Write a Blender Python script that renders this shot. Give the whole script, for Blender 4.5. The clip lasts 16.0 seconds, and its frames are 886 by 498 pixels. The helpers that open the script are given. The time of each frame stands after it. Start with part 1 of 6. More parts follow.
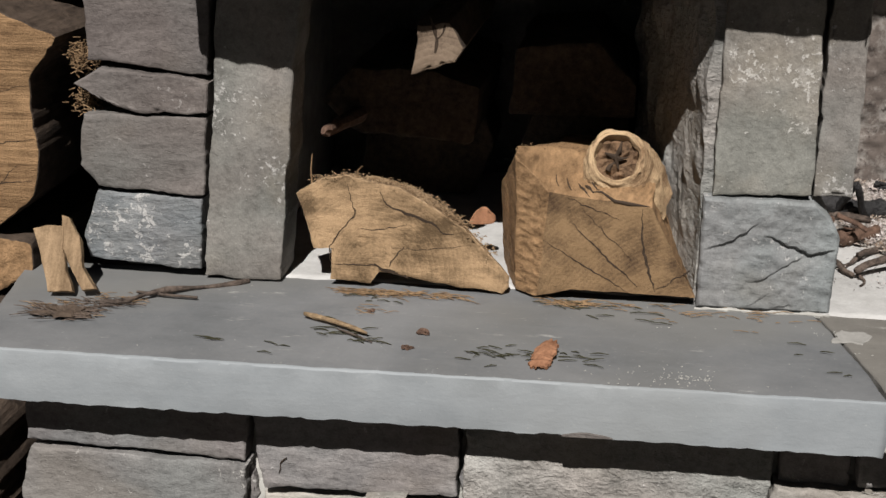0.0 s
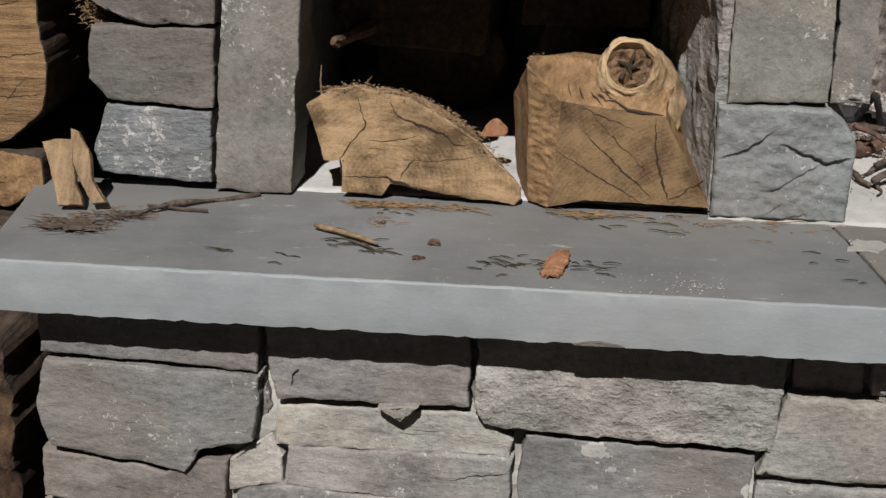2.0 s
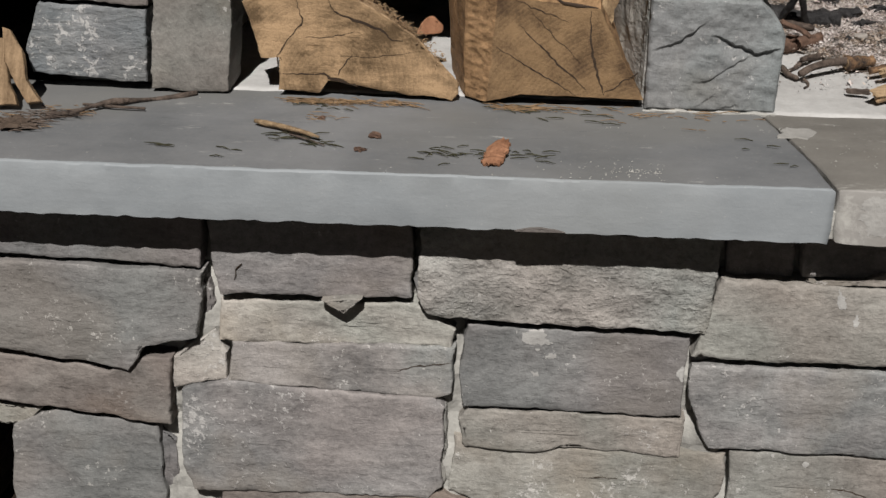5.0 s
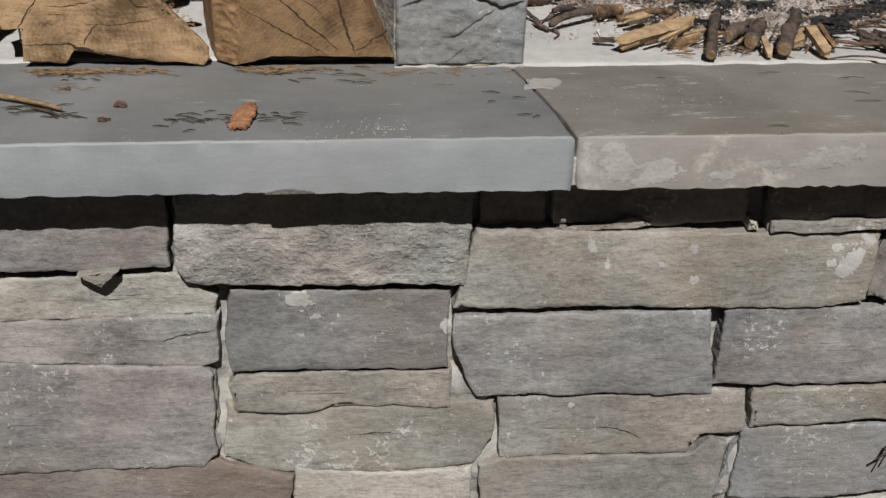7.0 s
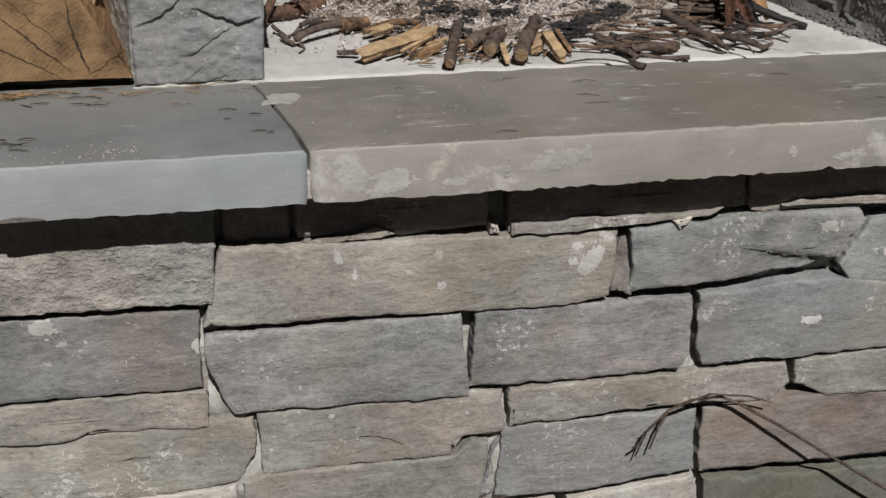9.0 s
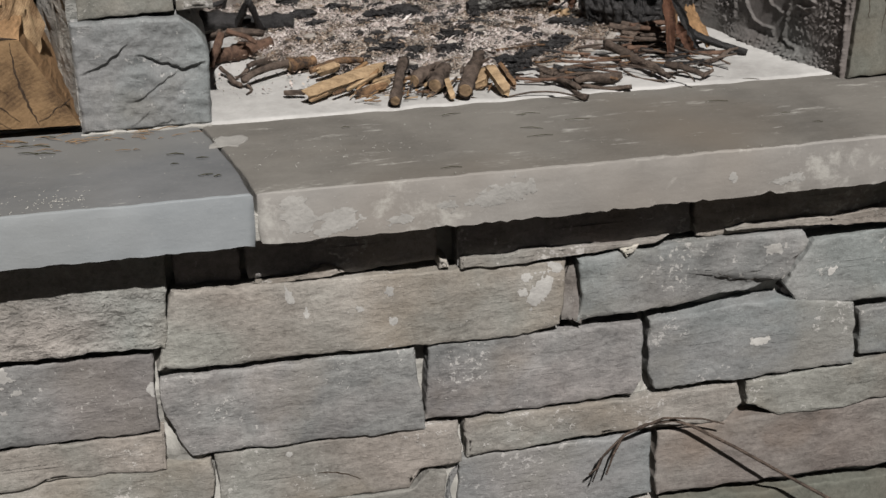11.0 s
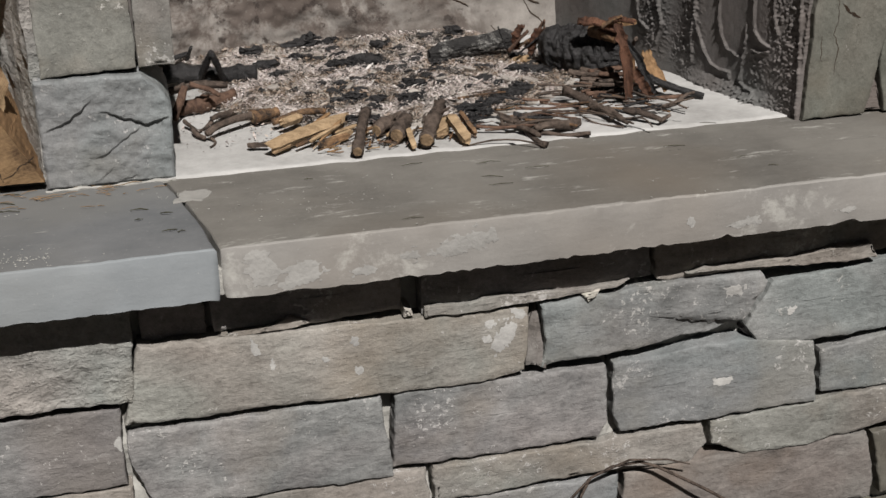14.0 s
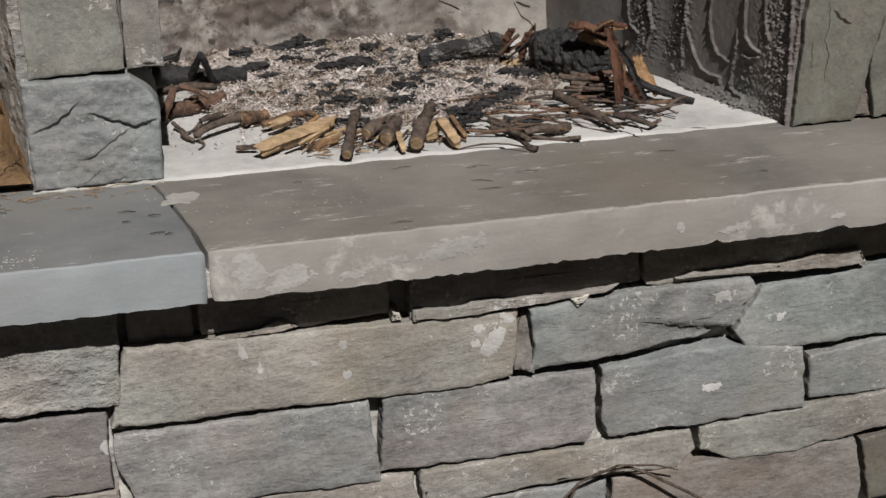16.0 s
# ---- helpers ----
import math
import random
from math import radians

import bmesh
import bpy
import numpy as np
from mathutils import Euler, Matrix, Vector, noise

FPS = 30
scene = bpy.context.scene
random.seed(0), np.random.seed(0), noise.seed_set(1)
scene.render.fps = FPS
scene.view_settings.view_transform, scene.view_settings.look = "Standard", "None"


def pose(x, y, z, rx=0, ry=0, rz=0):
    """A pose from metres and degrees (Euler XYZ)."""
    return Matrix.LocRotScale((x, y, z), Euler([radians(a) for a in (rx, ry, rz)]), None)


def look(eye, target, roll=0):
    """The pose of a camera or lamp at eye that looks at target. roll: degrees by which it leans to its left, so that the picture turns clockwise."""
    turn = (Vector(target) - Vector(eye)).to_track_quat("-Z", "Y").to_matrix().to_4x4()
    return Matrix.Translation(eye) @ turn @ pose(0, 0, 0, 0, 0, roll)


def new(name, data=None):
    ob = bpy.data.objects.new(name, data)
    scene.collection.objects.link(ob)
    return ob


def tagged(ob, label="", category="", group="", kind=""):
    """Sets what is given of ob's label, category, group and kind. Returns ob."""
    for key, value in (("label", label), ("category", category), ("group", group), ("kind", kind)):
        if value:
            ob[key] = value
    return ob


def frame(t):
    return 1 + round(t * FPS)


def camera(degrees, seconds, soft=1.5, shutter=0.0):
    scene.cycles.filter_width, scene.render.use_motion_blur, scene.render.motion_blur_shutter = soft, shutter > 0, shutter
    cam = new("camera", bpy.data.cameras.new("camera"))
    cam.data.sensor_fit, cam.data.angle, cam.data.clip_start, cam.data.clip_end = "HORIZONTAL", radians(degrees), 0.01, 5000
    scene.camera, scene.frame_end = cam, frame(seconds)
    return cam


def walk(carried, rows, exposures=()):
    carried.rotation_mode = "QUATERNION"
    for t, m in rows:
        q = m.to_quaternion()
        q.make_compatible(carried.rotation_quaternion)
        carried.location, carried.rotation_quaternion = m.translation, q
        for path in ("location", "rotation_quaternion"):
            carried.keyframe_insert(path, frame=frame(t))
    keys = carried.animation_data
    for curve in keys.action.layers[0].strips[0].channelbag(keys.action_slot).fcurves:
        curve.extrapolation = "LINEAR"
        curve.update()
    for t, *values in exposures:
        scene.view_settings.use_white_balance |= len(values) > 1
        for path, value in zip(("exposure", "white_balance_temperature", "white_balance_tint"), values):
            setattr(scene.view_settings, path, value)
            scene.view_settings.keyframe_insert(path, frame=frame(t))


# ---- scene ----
cam = camera(36.7, 16.0)
PATH = [
    (0, (-0.267, -1.191, 1.035), (-0.522, 0.688, 0.399), 0.4),
    (0.5, (-0.267, -1.19, 1.03), (-0.559, 0.674, 0.366), 0.1),
    (1, (-0.263, -1.186, 1.011), (-0.564, 0.657, 0.297), -0.3),
    (1.5, (-0.263, -1.184, 1.012), (-0.551, 0.658, 0.288), -0.5),
    (2, (-0.259, -1.187, 1.01), (-0.537, 0.653, 0.278), -0.2),
    (2.5, (-0.256, -1.188, 1.009), (-0.53, 0.648, 0.265), -0.7),
    (3, (-0.248, -1.187, 1.009), (-0.505, 0.654, 0.271), -0.8),
    (3.2, (-0.249, -1.191, 1.008), (-0.486, 0.644, 0.248), -0.6),
    (5.3, (-0.296, -1.224, 0.972), (-0.424, 0.592, 0.144), 0.5),
    (5.5, (-0.304, -1.222, 0.972), (-0.415, 0.592, 0.137), 0.6),
    (6, (-0.28, -1.21, 0.972), (-0.357, 0.599, 0.123), 0.8),
    (6.5, (-0.239, -1.214, 0.977), (-0.194, 0.586, 0.108), 0.8),
    (7, (-0.199, -1.226, 0.976), (-0.101, 0.571, 0.103), 0.4),
    (7.5, (-0.193, -1.231, 0.979), (-0.08, 0.572, 0.119), 0.3),
    (8, (-0.173, -1.23, 0.952), (-0.023, 0.551, 0.054), 2.3),
    (8.3, (-0.171, -1.224, 0.957), (-0.038, 0.466, 0.099), 1.0),
    (8.5, (-0.167, -1.228, 0.949), (0.037, 0.546, 0.048), 1.7),
    (9, (-0.096, -1.243, 0.984), (0.236, 0.532, 0.125), 0.5),
    (9.5, (-0.071, -1.268, 0.995), (0.288, 0.516, 0.164), 0.1),
    (11.8, (-0.074, -1.253, 1.008), (0.307, 0.527, 0.178), -1.2),
    (12, (-0.073, -1.254, 1.007), (0.307, 0.527, 0.18), -0.9),
    (12.5, (-0.074, -1.258, 1.013), (0.328, 0.524, 0.199), -1.1),
    (13, (-0.071, -1.262, 1.028), (0.336, 0.535, 0.249), -1.0),
    (13.5, (-0.062, -1.268, 1.03), (0.348, 0.53, 0.254), -1.5),
    (14, (-0.063, -1.268, 1.027), (0.356, 0.524, 0.242), -1.5),
    (14.5, (-0.062, -1.263, 1.021), (0.365, 0.52, 0.223), -1.4),
    (15, (-0.05, -1.26, 1.027), (0.366, 0.525, 0.227), -1.8),
    (15.5, (-0.049, -1.261, 1.021), (0.371, 0.524, 0.222), -1.7),
    (16, (-0.06, -1.263, 1.027), (0.373, 0.526, 0.245), -1.0),
]
walk(cam, [(t, look(eye, target, roll)) for t, eye, target, roll in PATH], ((0, 0.34), (1.5, 0.28), (2.5, 0.1), (5.5, 0.1), (9.5, 0.12), (16, 0.13)))

# ---- world, sun, exposure ----
SUN_AZ, SUN_EL = 0.3, 48.5          # degrees to the left of straight ahead-on, and above the horizon
world = bpy.data.worlds.new("world")
scene.world = world
world.use_nodes = True
wn = world.node_tree.nodes
sky = wn.new("ShaderNodeTexSky")
sky.sky_type, sky.sun_disc = "NISHITA", False
sky.sun_elevation, sky.sun_rotation = radians(SUN_EL), radians(180 + SUN_AZ)
world.node_tree.links.new(sky.outputs[0], wn["Background"].inputs[0])
wn["Background"].inputs[1].default_value = 0.0031
sun_data = bpy.data.lights.new("sun", "SUN")
sun_data.energy, sun_data.angle, sun_data.color = 5.0, radians(0.55), (1.0, 0.965, 0.93)
sun = new("sun", sun_data)
toward = Vector((-math.sin(radians(SUN_AZ)) * math.cos(radians(SUN_EL)), -math.cos(radians(SUN_AZ)) * math.cos(radians(SUN_EL)), math.sin(radians(SUN_EL))))
sun.matrix_world = look(toward * 6, (0, 0, 0))

TOP, LOW = 0.5, 0.443                # upper and lower face of the hearth slabs
GROUND = -0.24


# ---- materials ----
def shader(name):
    m = bpy.data.materials.new(name)
    m.use_nodes = True
    return m, m.node_tree.nodes, m.node_tree.links, m.node_tree.nodes["Principled BSDF"]


def ramp(nodes, links, fac, stops):
    r = nodes.new("ShaderNodeValToRGB")
    while len(r.color_ramp.elements) < len(stops):
        r.color_ramp.elements.new(0.5)
    for e, (p, c) in zip(r.color_ramp.elements, stops):
        e.position = p
        e.color = (*c, 1) if len(c) == 3 else c
    links.new(fac, r.inputs[0])
    return r.outputs[0]


def texture(nodes, links, vector, scale, detail=4.0, rough=0.6, warp=0.0):
    n = nodes.new("ShaderNodeTexNoise")
    n.inputs["Scale"].default_value, n.inputs["Detail"].default_value = scale, detail
    n.inputs["Roughness"].default_value, n.inputs["Distortion"].default_value = rough, warp
    links.new(vector, n.inputs["Vector"])
    return n.outputs[0]


def blend(nodes, links, fac, a, b, kind="MIX"):
    x = nodes.new("ShaderNodeMix")
    x.data_type, x.blend_type = "RGBA", kind
    for socket, v in ((x.inputs[0], fac), (x.inputs[6], a), (x.inputs[7], b)):
        if isinstance(v, (int, float)):
            socket.default_value = v
        elif isinstance(v, tuple):
            socket.default_value = (*v, 1)
        else:
            links.new(v, socket)
    return x.outputs[2]


def sums(nodes, links, terms):
    """Weighted sum of sockets."""
    total = None
    for socket, w in terms:
        m = nodes.new("ShaderNodeMath")
        m.operation = "MULTIPLY_ADD"
        links.new(socket, m.inputs[0])
        m.inputs[1].default_value = w
        if total is None:
            m.inputs[2].default_value = 0
        else:
            links.new(total, m.inputs[2])
        total = m.outputs[0]
    return total


def placed(nodes, links, stretch=(1, 1, 1), own=True):
    """Object coordinates, stretched, and shifted by each object's own random number."""
    c, m = nodes.new("ShaderNodeTexCoord"), nodes.new("ShaderNodeMapping")
    m.inputs["Scale"].default_value = stretch
    links.new(c.outputs["Object"], m.inputs["Vector"])
    rnd = nodes.new("ShaderNodeObjectInfo").outputs["Random"]
    if own:
        v = nodes.new("ShaderNodeVectorMath")
        v.operation = "SCALE"
        v.inputs[0].default_value = (13.1, 7.7, 5.3)
        links.new(rnd, v.inputs["Scale"])
        links.new(v.outputs[0], m.inputs["Location"])
    return m.outputs[0], rnd


def bumped(nodes, links, bsdf, height, strength, distance):
    b = nodes.new("ShaderNodeBump")
    b.inputs["Strength"].default_value, b.inputs["Distance"].default_value = strength, distance
    links.new(height, b.inputs["Height"])
    links.new(b.outputs[0], bsdf.inputs["Normal"])


def stone_material(name, dark, light, stain, lime=0.5, layers=(1, 1, 1.9), grain=0.0034, lime_at=0.605):
    """Split ledge stone: mottled cleft face with flaked scarps, tints that drift over it, crisp lime crust and fine pits."""
    m, n, l, b = shader(name)
    flat, rnd = placed(n, l, layers)
    thin, _ = placed(n, l, (layers[0] * 0.9, 1, layers[2] * 1.15))
    plain, _ = placed(n, l)
    big = texture(n, l, plain, 7, 4, 0.55)
    blotch = texture(n, l, flat, 19, 5, 0.6)
    cleft = texture(n, l, thin, 42, 5, 0.62, 0.4)
    mottle = texture(n, l, plain, 150, 4, 0.65)
    grit = texture(n, l, plain, 520, 2, 0.6)
    tone = ramp(n, l, rnd, [(0, (0.92, 0.91, 0.925)), (0.5, (1.02, 1.005, 1.01)), (1, (1.12, 1.1, 1.075))])
    base = ramp(n, l, sums(n, l, [(big, 0.4), (blotch, 0.26), (cleft, 0.12), (mottle, 0.22)]), [(0.39, dark), (0.5, tuple(0.5 * (p + q) for p, q in zip(dark, light))), (0.6, light)])
    drift = ramp(n, l, texture(n, l, plain, 5.0, 3, 0.5, 0.5), [(0.36, (1.035, 0.99, 0.975)), (0.5, (1.0, 1.0, 1.0)), (0.63, (0.95, 1.01, 1.015))])
    base = blend(n, l, 1.0, base, drift, "MULTIPLY")
    patch = ramp(n, l, texture(n, l, plain, 6.5, 4, 0.55), [(0.5, (0, 0, 0)), (0.66, (0.6,) * 3)])
    base = blend(n, l, patch, base, stain)
    near = texture(n, l, plain, 11, 3, 0.55)
    film = ramp(n, l, sums(n, l, [(texture(n, l, flat, 34, 6, 0.72), 0.5), (near, 0.5)]), [(lime_at - 0.03, (0, 0, 0)), (lime_at + 0.06, (lime * 0.55,) * 3)])
    base = blend(n, l, film, base, (0.5, 0.495, 0.475))
    crust = ramp(n, l, sums(n, l, [(texture(n, l, plain, 130, 4, 0.68, 0.3), 0.58), (near, 0.42)]), [(lime_at - 0.015, (0, 0, 0)), (lime_at + 0.02, (lime * 1.05,) * 3)])
    base = blend(n, l, crust, base, (0.56, 0.55, 0.525))
    dirt = ramp(n, l, sums(n, l, [(cleft, 0.6), (mottle, 0.4)]), [(0.36, (0.8, 0.78, 0.77)), (0.46, (1, 1, 1))])
    base = blend(n, l, 0.5, base, dirt, "MULTIPLY")
    specks = ramp(n, l, grit, [(0.3, (0.88,) * 3), (0.5, (1, 1, 1)), (0.7, (1.1,) * 3)])
    base = blend(n, l, 1.0, base, specks, "MULTIPLY")
    base = blend(n, l, 1.0, base, tone, "MULTIPLY")
    l.new(base, b.inputs["Base Color"])
    b.inputs["Roughness"].default_value = 0.88
    b.inputs["Specular IOR Level"].default_value = 0.25
    flakes = ramp(n, l, sums(n, l, [(cleft, 0.55), (blotch, 0.45)]), [(0.42, (0, 0, 0)), (0.435, (0.35,) * 3), (0.5, (0.45,) * 3), (0.512, (0.75,) * 3), (0.575, (0.85,) * 3), (0.585, (1, 1, 1))])
    bumped(n, l, b, sums(n, l, [(blotch, 1.0), (cleft, 0.19), (flakes, 0.11), (crust, 0.14), (mottle, 0.27), (grit, 0.06)]), 1.0, grain)
    return m


STONE = {
    "grey": stone_material("grey_ledgestone", (0.125, 0.122, 0.12), (0.3, 0.29, 0.278), (0.2, 0.175, 0.145)),
    "pale": stone_material("pale_ledgestone", (0.22, 0.21, 0.19), (0.44, 0.425, 0.385), (0.375, 0.34, 0.275), 0.5),
    "warm": stone_material("warm_ledgestone", (0.145, 0.137, 0.122), (0.31, 0.296, 0.268), (0.23, 0.2, 0.16)),
    "brown": stone_material("brown_ledgestone", (0.118, 0.105, 0.096), (0.245, 0.224, 0.204), (0.19, 0.15, 0.12), 0.3, lime_at=0.64),
    "blue": stone_material("blue_ledgestone", (0.13, 0.135, 0.134), (0.245, 0.252, 0.249), (0.205, 0.2, 0.176), 0.4, grain=0.003),
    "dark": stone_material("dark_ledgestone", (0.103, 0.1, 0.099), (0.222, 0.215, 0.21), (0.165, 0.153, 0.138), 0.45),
    "limed": stone_material("lime_flecked_blue_ledgestone", (0.095, 0.103, 0.11), (0.2, 0.21, 0.215), (0.15, 0.152, 0.145), 0.5, (1, 1, 2.4), 0.005, 0.59),
    "slate": stone_material("slate_grey_ledgestone", (0.084, 0.075, 0.07), (0.17, 0.156, 0.146), (0.135, 0.115, 0.098), 0.22),
    "rough": stone_material("rough_split_stone", (0.15, 0.15, 0.138), (0.36, 0.35, 0.325), (0.27, 0.25, 0.21), 0.4, (1, 1, 1.5), 0.009),
    "upright": stone_material("upright_ledgestone", (0.116, 0.11, 0.1), (0.228, 0.217, 0.196), (0.2, 0.178, 0.14), 0.45, (1.5, 1, 1.2)),
    "green": stone_material("green_grey_stone", (0.088, 0.086, 0.072), (0.155, 0.152, 0.13), (0.12, 0.104, 0.078), 0.2, (1.6, 1, 1), 0.003, 0.66),
    "sooty": stone_material("sooty_ribbed_stone", (0.082, 0.077, 0.073), (0.155, 0.147, 0.141), (0.11, 0.092, 0.08), 0.25, (2, 2, 0.8), 0.0014, 0.68),
}


def slab_material(name, dark, light, stain, lime, lime_at, run=(1, 1, 1)):
    """Thermal-finished bluestone: even, faintly mottled, with dusty lime stains."""
    m, n, l, b = shader(name)
    plain, _ = placed(n, l)
    flat, _ = placed(n, l, (1, 2.2, 5))
    wiped, _ = placed(n, l, run)
    cloud = texture(n, l, plain, 5.5, 4, 0.55, 0.3)
    streak = texture(n, l, flat, 18, 5, 0.65, 0.3)
    fine = texture(n, l, plain, 190, 4, 0.7)
    base = ramp(n, l, sums(n, l, [(cloud, 0.6), (streak, 0.25), (fine, 0.15)]), [(0.36, dark), (0.62, light)])
    base = blend(n, l, ramp(n, l, texture(n, l, plain, 3.1, 3, 0.5), [(0.48, (0, 0, 0)), (0.66, (0.7,) * 3)]), base, stain)
    spots = ramp(n, l, sums(n, l, [(texture(n, l, wiped, 30, 7, 0.74, 0.2), 0.55), (texture(n, l, wiped, 8, 2, 0.5), 0.45)]), [(lime_at - 0.05, (0, 0, 0)), (lime_at + 0.03, (lime,) * 3)])
    base = blend(n, l, spots, base, (0.56, 0.55, 0.51))
    dust = ramp(n, l, texture(n, l, plain, 260, 2, 0.5), [(0.7, (0, 0, 0)), (0.78, (0.22,) * 3)])
    base = blend(n, l, dust, base, (0.5, 0.49, 0.46))
    l.new(base, b.inputs["Base Color"])
    b.inputs["Roughness"].default_value = 0.8
    b.inputs["Specular IOR Level"].default_value = 0.3
    bumped(n, l, b, sums(n, l, [(streak, 0.5), (fine, 0.5)]), 0.5, 0.0014)
    return m


# Each stone has a lit edge and a dimmed top copy, light painted in.
BLUESTONE = slab_material("lit_sawn_blue_grey_bluestone", (0.215, 0.233, 0.245), (0.272, 0.289, 0.3), (0.25, 0.26, 0.26), 0.25, 0.72)
BLUETOP = slab_material("dimmed_top_blue_grey_bluestone", (0.105, 0.109, 0.113), (0.172, 0.175, 0.178), (0.145, 0.143, 0.134), 0.4, 0.655, (1.3, 4.5, 1))
TANTOP = slab_material("dimmed_top_tan_bluestone", (0.104, 0.097, 0.087), (0.178, 0.168, 0.151), (0.138, 0.118, 0.096), 0.42, 0.632, (1.3, 4.5, 1))
TANSTONE = slab_material("lit_sawn_tan_grey_bluestone", (0.208, 0.198, 0.185), (0.297, 0.284, 0.266), (0.236, 0.211, 0.185), 0.42, 0.59)


def plaster_material(name, dark, light, soot=0.0):
    m, n, l, b = shader(name)
    plain, _ = placed(n, l, own=False)
    big, mid, fine = texture(n, l, plain, 7, 4, 0.6, 0.6), texture(n, l, plain, 38, 5, 0.7), texture(n, l, plain, 220, 3, 0.7)
    base = ramp(n, l, sums(n, l, [(big, 0.5), (mid, 0.35), (fine, 0.15)]), [(0.36, dark), (0.6, light)])
    if soot:
        c = n.new("ShaderNodeSeparateXYZ")
        l.new(plain, c.inputs[0])
        reach = ramp(n, l, sums(n, l, [(c.outputs[0], 1.0), (texture(n, l, plain, 9, 4, 0.6), 0.5)]), [(0.62, (1, 1, 1)), (0.8, (0.12,) * 3)])
        smoke = ramp(n, l, sums(n, l, [(texture(n, l, plain, 11.0, 6, 0.68, 0.4), 0.6), (mid, 0.25), (fine, 0.15)]), [(0.43, (0, 0, 0)), (0.53, (soot,) * 3)])
        smoke = blend(n, l, 1.0, smoke, reach, "MULTIPLY")
        base = blend(n, l, smoke, base, (0.066, 0.048, 0.039))
        burn = ramp(n, l, sums(n, l, [(texture(n, l, plain, 34, 5, 0.65), 0.75), (mid, 0.25)]), [(0.56, (0, 0, 0)), (0.61, (0.9,) * 3)])
        burn = blend(n, l, 1.0, burn, reach, "MULTIPLY")
        base = blend(n, l, burn, base, (0.035, 0.026, 0.022))
    l.new(base, b.inputs["Base Color"])
    b.inputs["Roughness"].default_value = 0.93
    bumped(n, l, b, sums(n, l, [(mid, 0.8), (fine, 0.35)]), 0.7, 0.003)
    return m


MORTAR = plaster_material("pale_lime_mortar", (0.2, 0.195, 0.18), (0.4, 0.39, 0.36))
WHITE_BED = plaster_material("white_mortar_bed", (0.3, 0.292, 0.28), (0.46, 0.452, 0.438))
SOOTED = plaster_material("smoked_grey_render", (0.15, 0.135, 0.121), (0.31, 0.288, 0.264), 0.85)


def wood_material(name, dark, light, rings=0.0, centre=(0, 0, 0), along=(1, 1, 1), char=0.0, rough=0.8, depth=0.002, show=1.0):
    """Wood: growth rings about a centre (end grain) or long grain, with weather stains; char adds black burnt patches."""
    m, n, l, b = shader(name)
    c = n.new("ShaderNodeTexCoord")
    mp = n.new("ShaderNodeMapping")
    mp.inputs["Scale"].default_value = along
    l.new(c.outputs["Object"], mp.inputs["Vector"])
    grain = texture(n, l, mp.outputs[0], 48 if rings else 110, 6, 0.62)
    big = texture(n, l, c.outputs["Object"], 16, 5, 0.65)
    fine = texture(n, l, c.outputs["Object"], 420, 3, 0.7)
    terms = [(grain, 0.42), (big, 0.38), (fine, 0.2)]
    relief = [(grain, 0.7), (fine, 0.3)]
    if rings:
        mv = n.new("ShaderNodeMapping")
        mv.vector_type = "POINT"
        mv.inputs["Location"].default_value = [-v for v in centre]
        l.new(c.outputs["Object"], mv.inputs["Vector"])
        w = n.new("ShaderNodeTexWave")
        w.wave_type, w.rings_direction, w.wave_profile = "RINGS", "Y", "SAW"
        w.inputs["Scale"].default_value, w.inputs["Distortion"].default_value = rings * 2.2, 3.0
        w.inputs["Detail"].default_value, w.inputs["Detail Scale"].default_value = 2, 0.6
        l.new(mv.outputs[0], w.inputs["Vector"])
        terms, relief = [(w.outputs[1], 0.05 * show), (grain, 0.27), (big, 0.55), (fine, 0.14)], [(w.outputs[1], 0.09 * show), (grain, 0.6), (big, 0.3), (fine, 0.28)]
    base = ramp(n, l, sums(n, l, terms), [(0.42, dark), (0.57, light)] if rings else [(0.38, dark), (0.6, light)])
    if char:
        black = ramp(n, l, sums(n, l, [(texture(n, l, c.outputs["Object"], 24, 5, 0.65, 0.8), 0.75), (fine, 0.25)]), [(0.52 - 0.2 * char, (0.96,) * 3), (0.62 - 0.1 * char, (0, 0, 0))])
        base = blend(n, l, black, base, (0.014, 0.013, 0.013))
    l.new(base, b.inputs["Base Color"])
    b.inputs["Roughness"].default_value = rough
    b.inputs["Specular IOR Level"].default_value = 0.25
    bumped(n, l, b, sums(n, l, relief), 0.8, depth * 1.6 if rings else depth)
    return m


END_A = wood_material("weathered_end_grain", (0.1, 0.064, 0.033), (0.385, 0.257, 0.145), 26, (-0.535, 0.25, 0.522), (0.35, 1, 1.3), show=0.5, depth=0.0026)
END_B = wood_material("brown_end_grain", (0.072, 0.043, 0.023), (0.235, 0.15, 0.078), 30, (-0.16, 0.25, 0.42), (0.5, 1, 0.5), show=0.7, depth=0.003)
END_C = wood_material("golden_split_grain", (0.1, 0.056, 0.026), (0.34, 0.21, 0.108), along=(0.07, 1, 1.1), depth=0.007)
SHAGGY = wood_material("pale_shaggy_bark", (0.13, 0.078, 0.04), (0.48, 0.335, 0.2), along=(0.6, 0.6, 1.4), depth=0.012)
SPLIT = wood_material("split_heartwood", (0.1, 0.058, 0.028), (0.32, 0.195, 0.1), along=(1, 0.12, 1), depth=0.005)
KINDLE = wood_material("fresh_split_kindling", (0.12, 0.078, 0.042), (0.42, 0.3, 0.18), along=(0.15, 1, 1))
GREYWOOD = wood_material("weathered_grey_splinter", (0.11, 0.07, 0.037), (0.34, 0.235, 0.14), along=(1, 0.2, 0.12), depth=0.004)
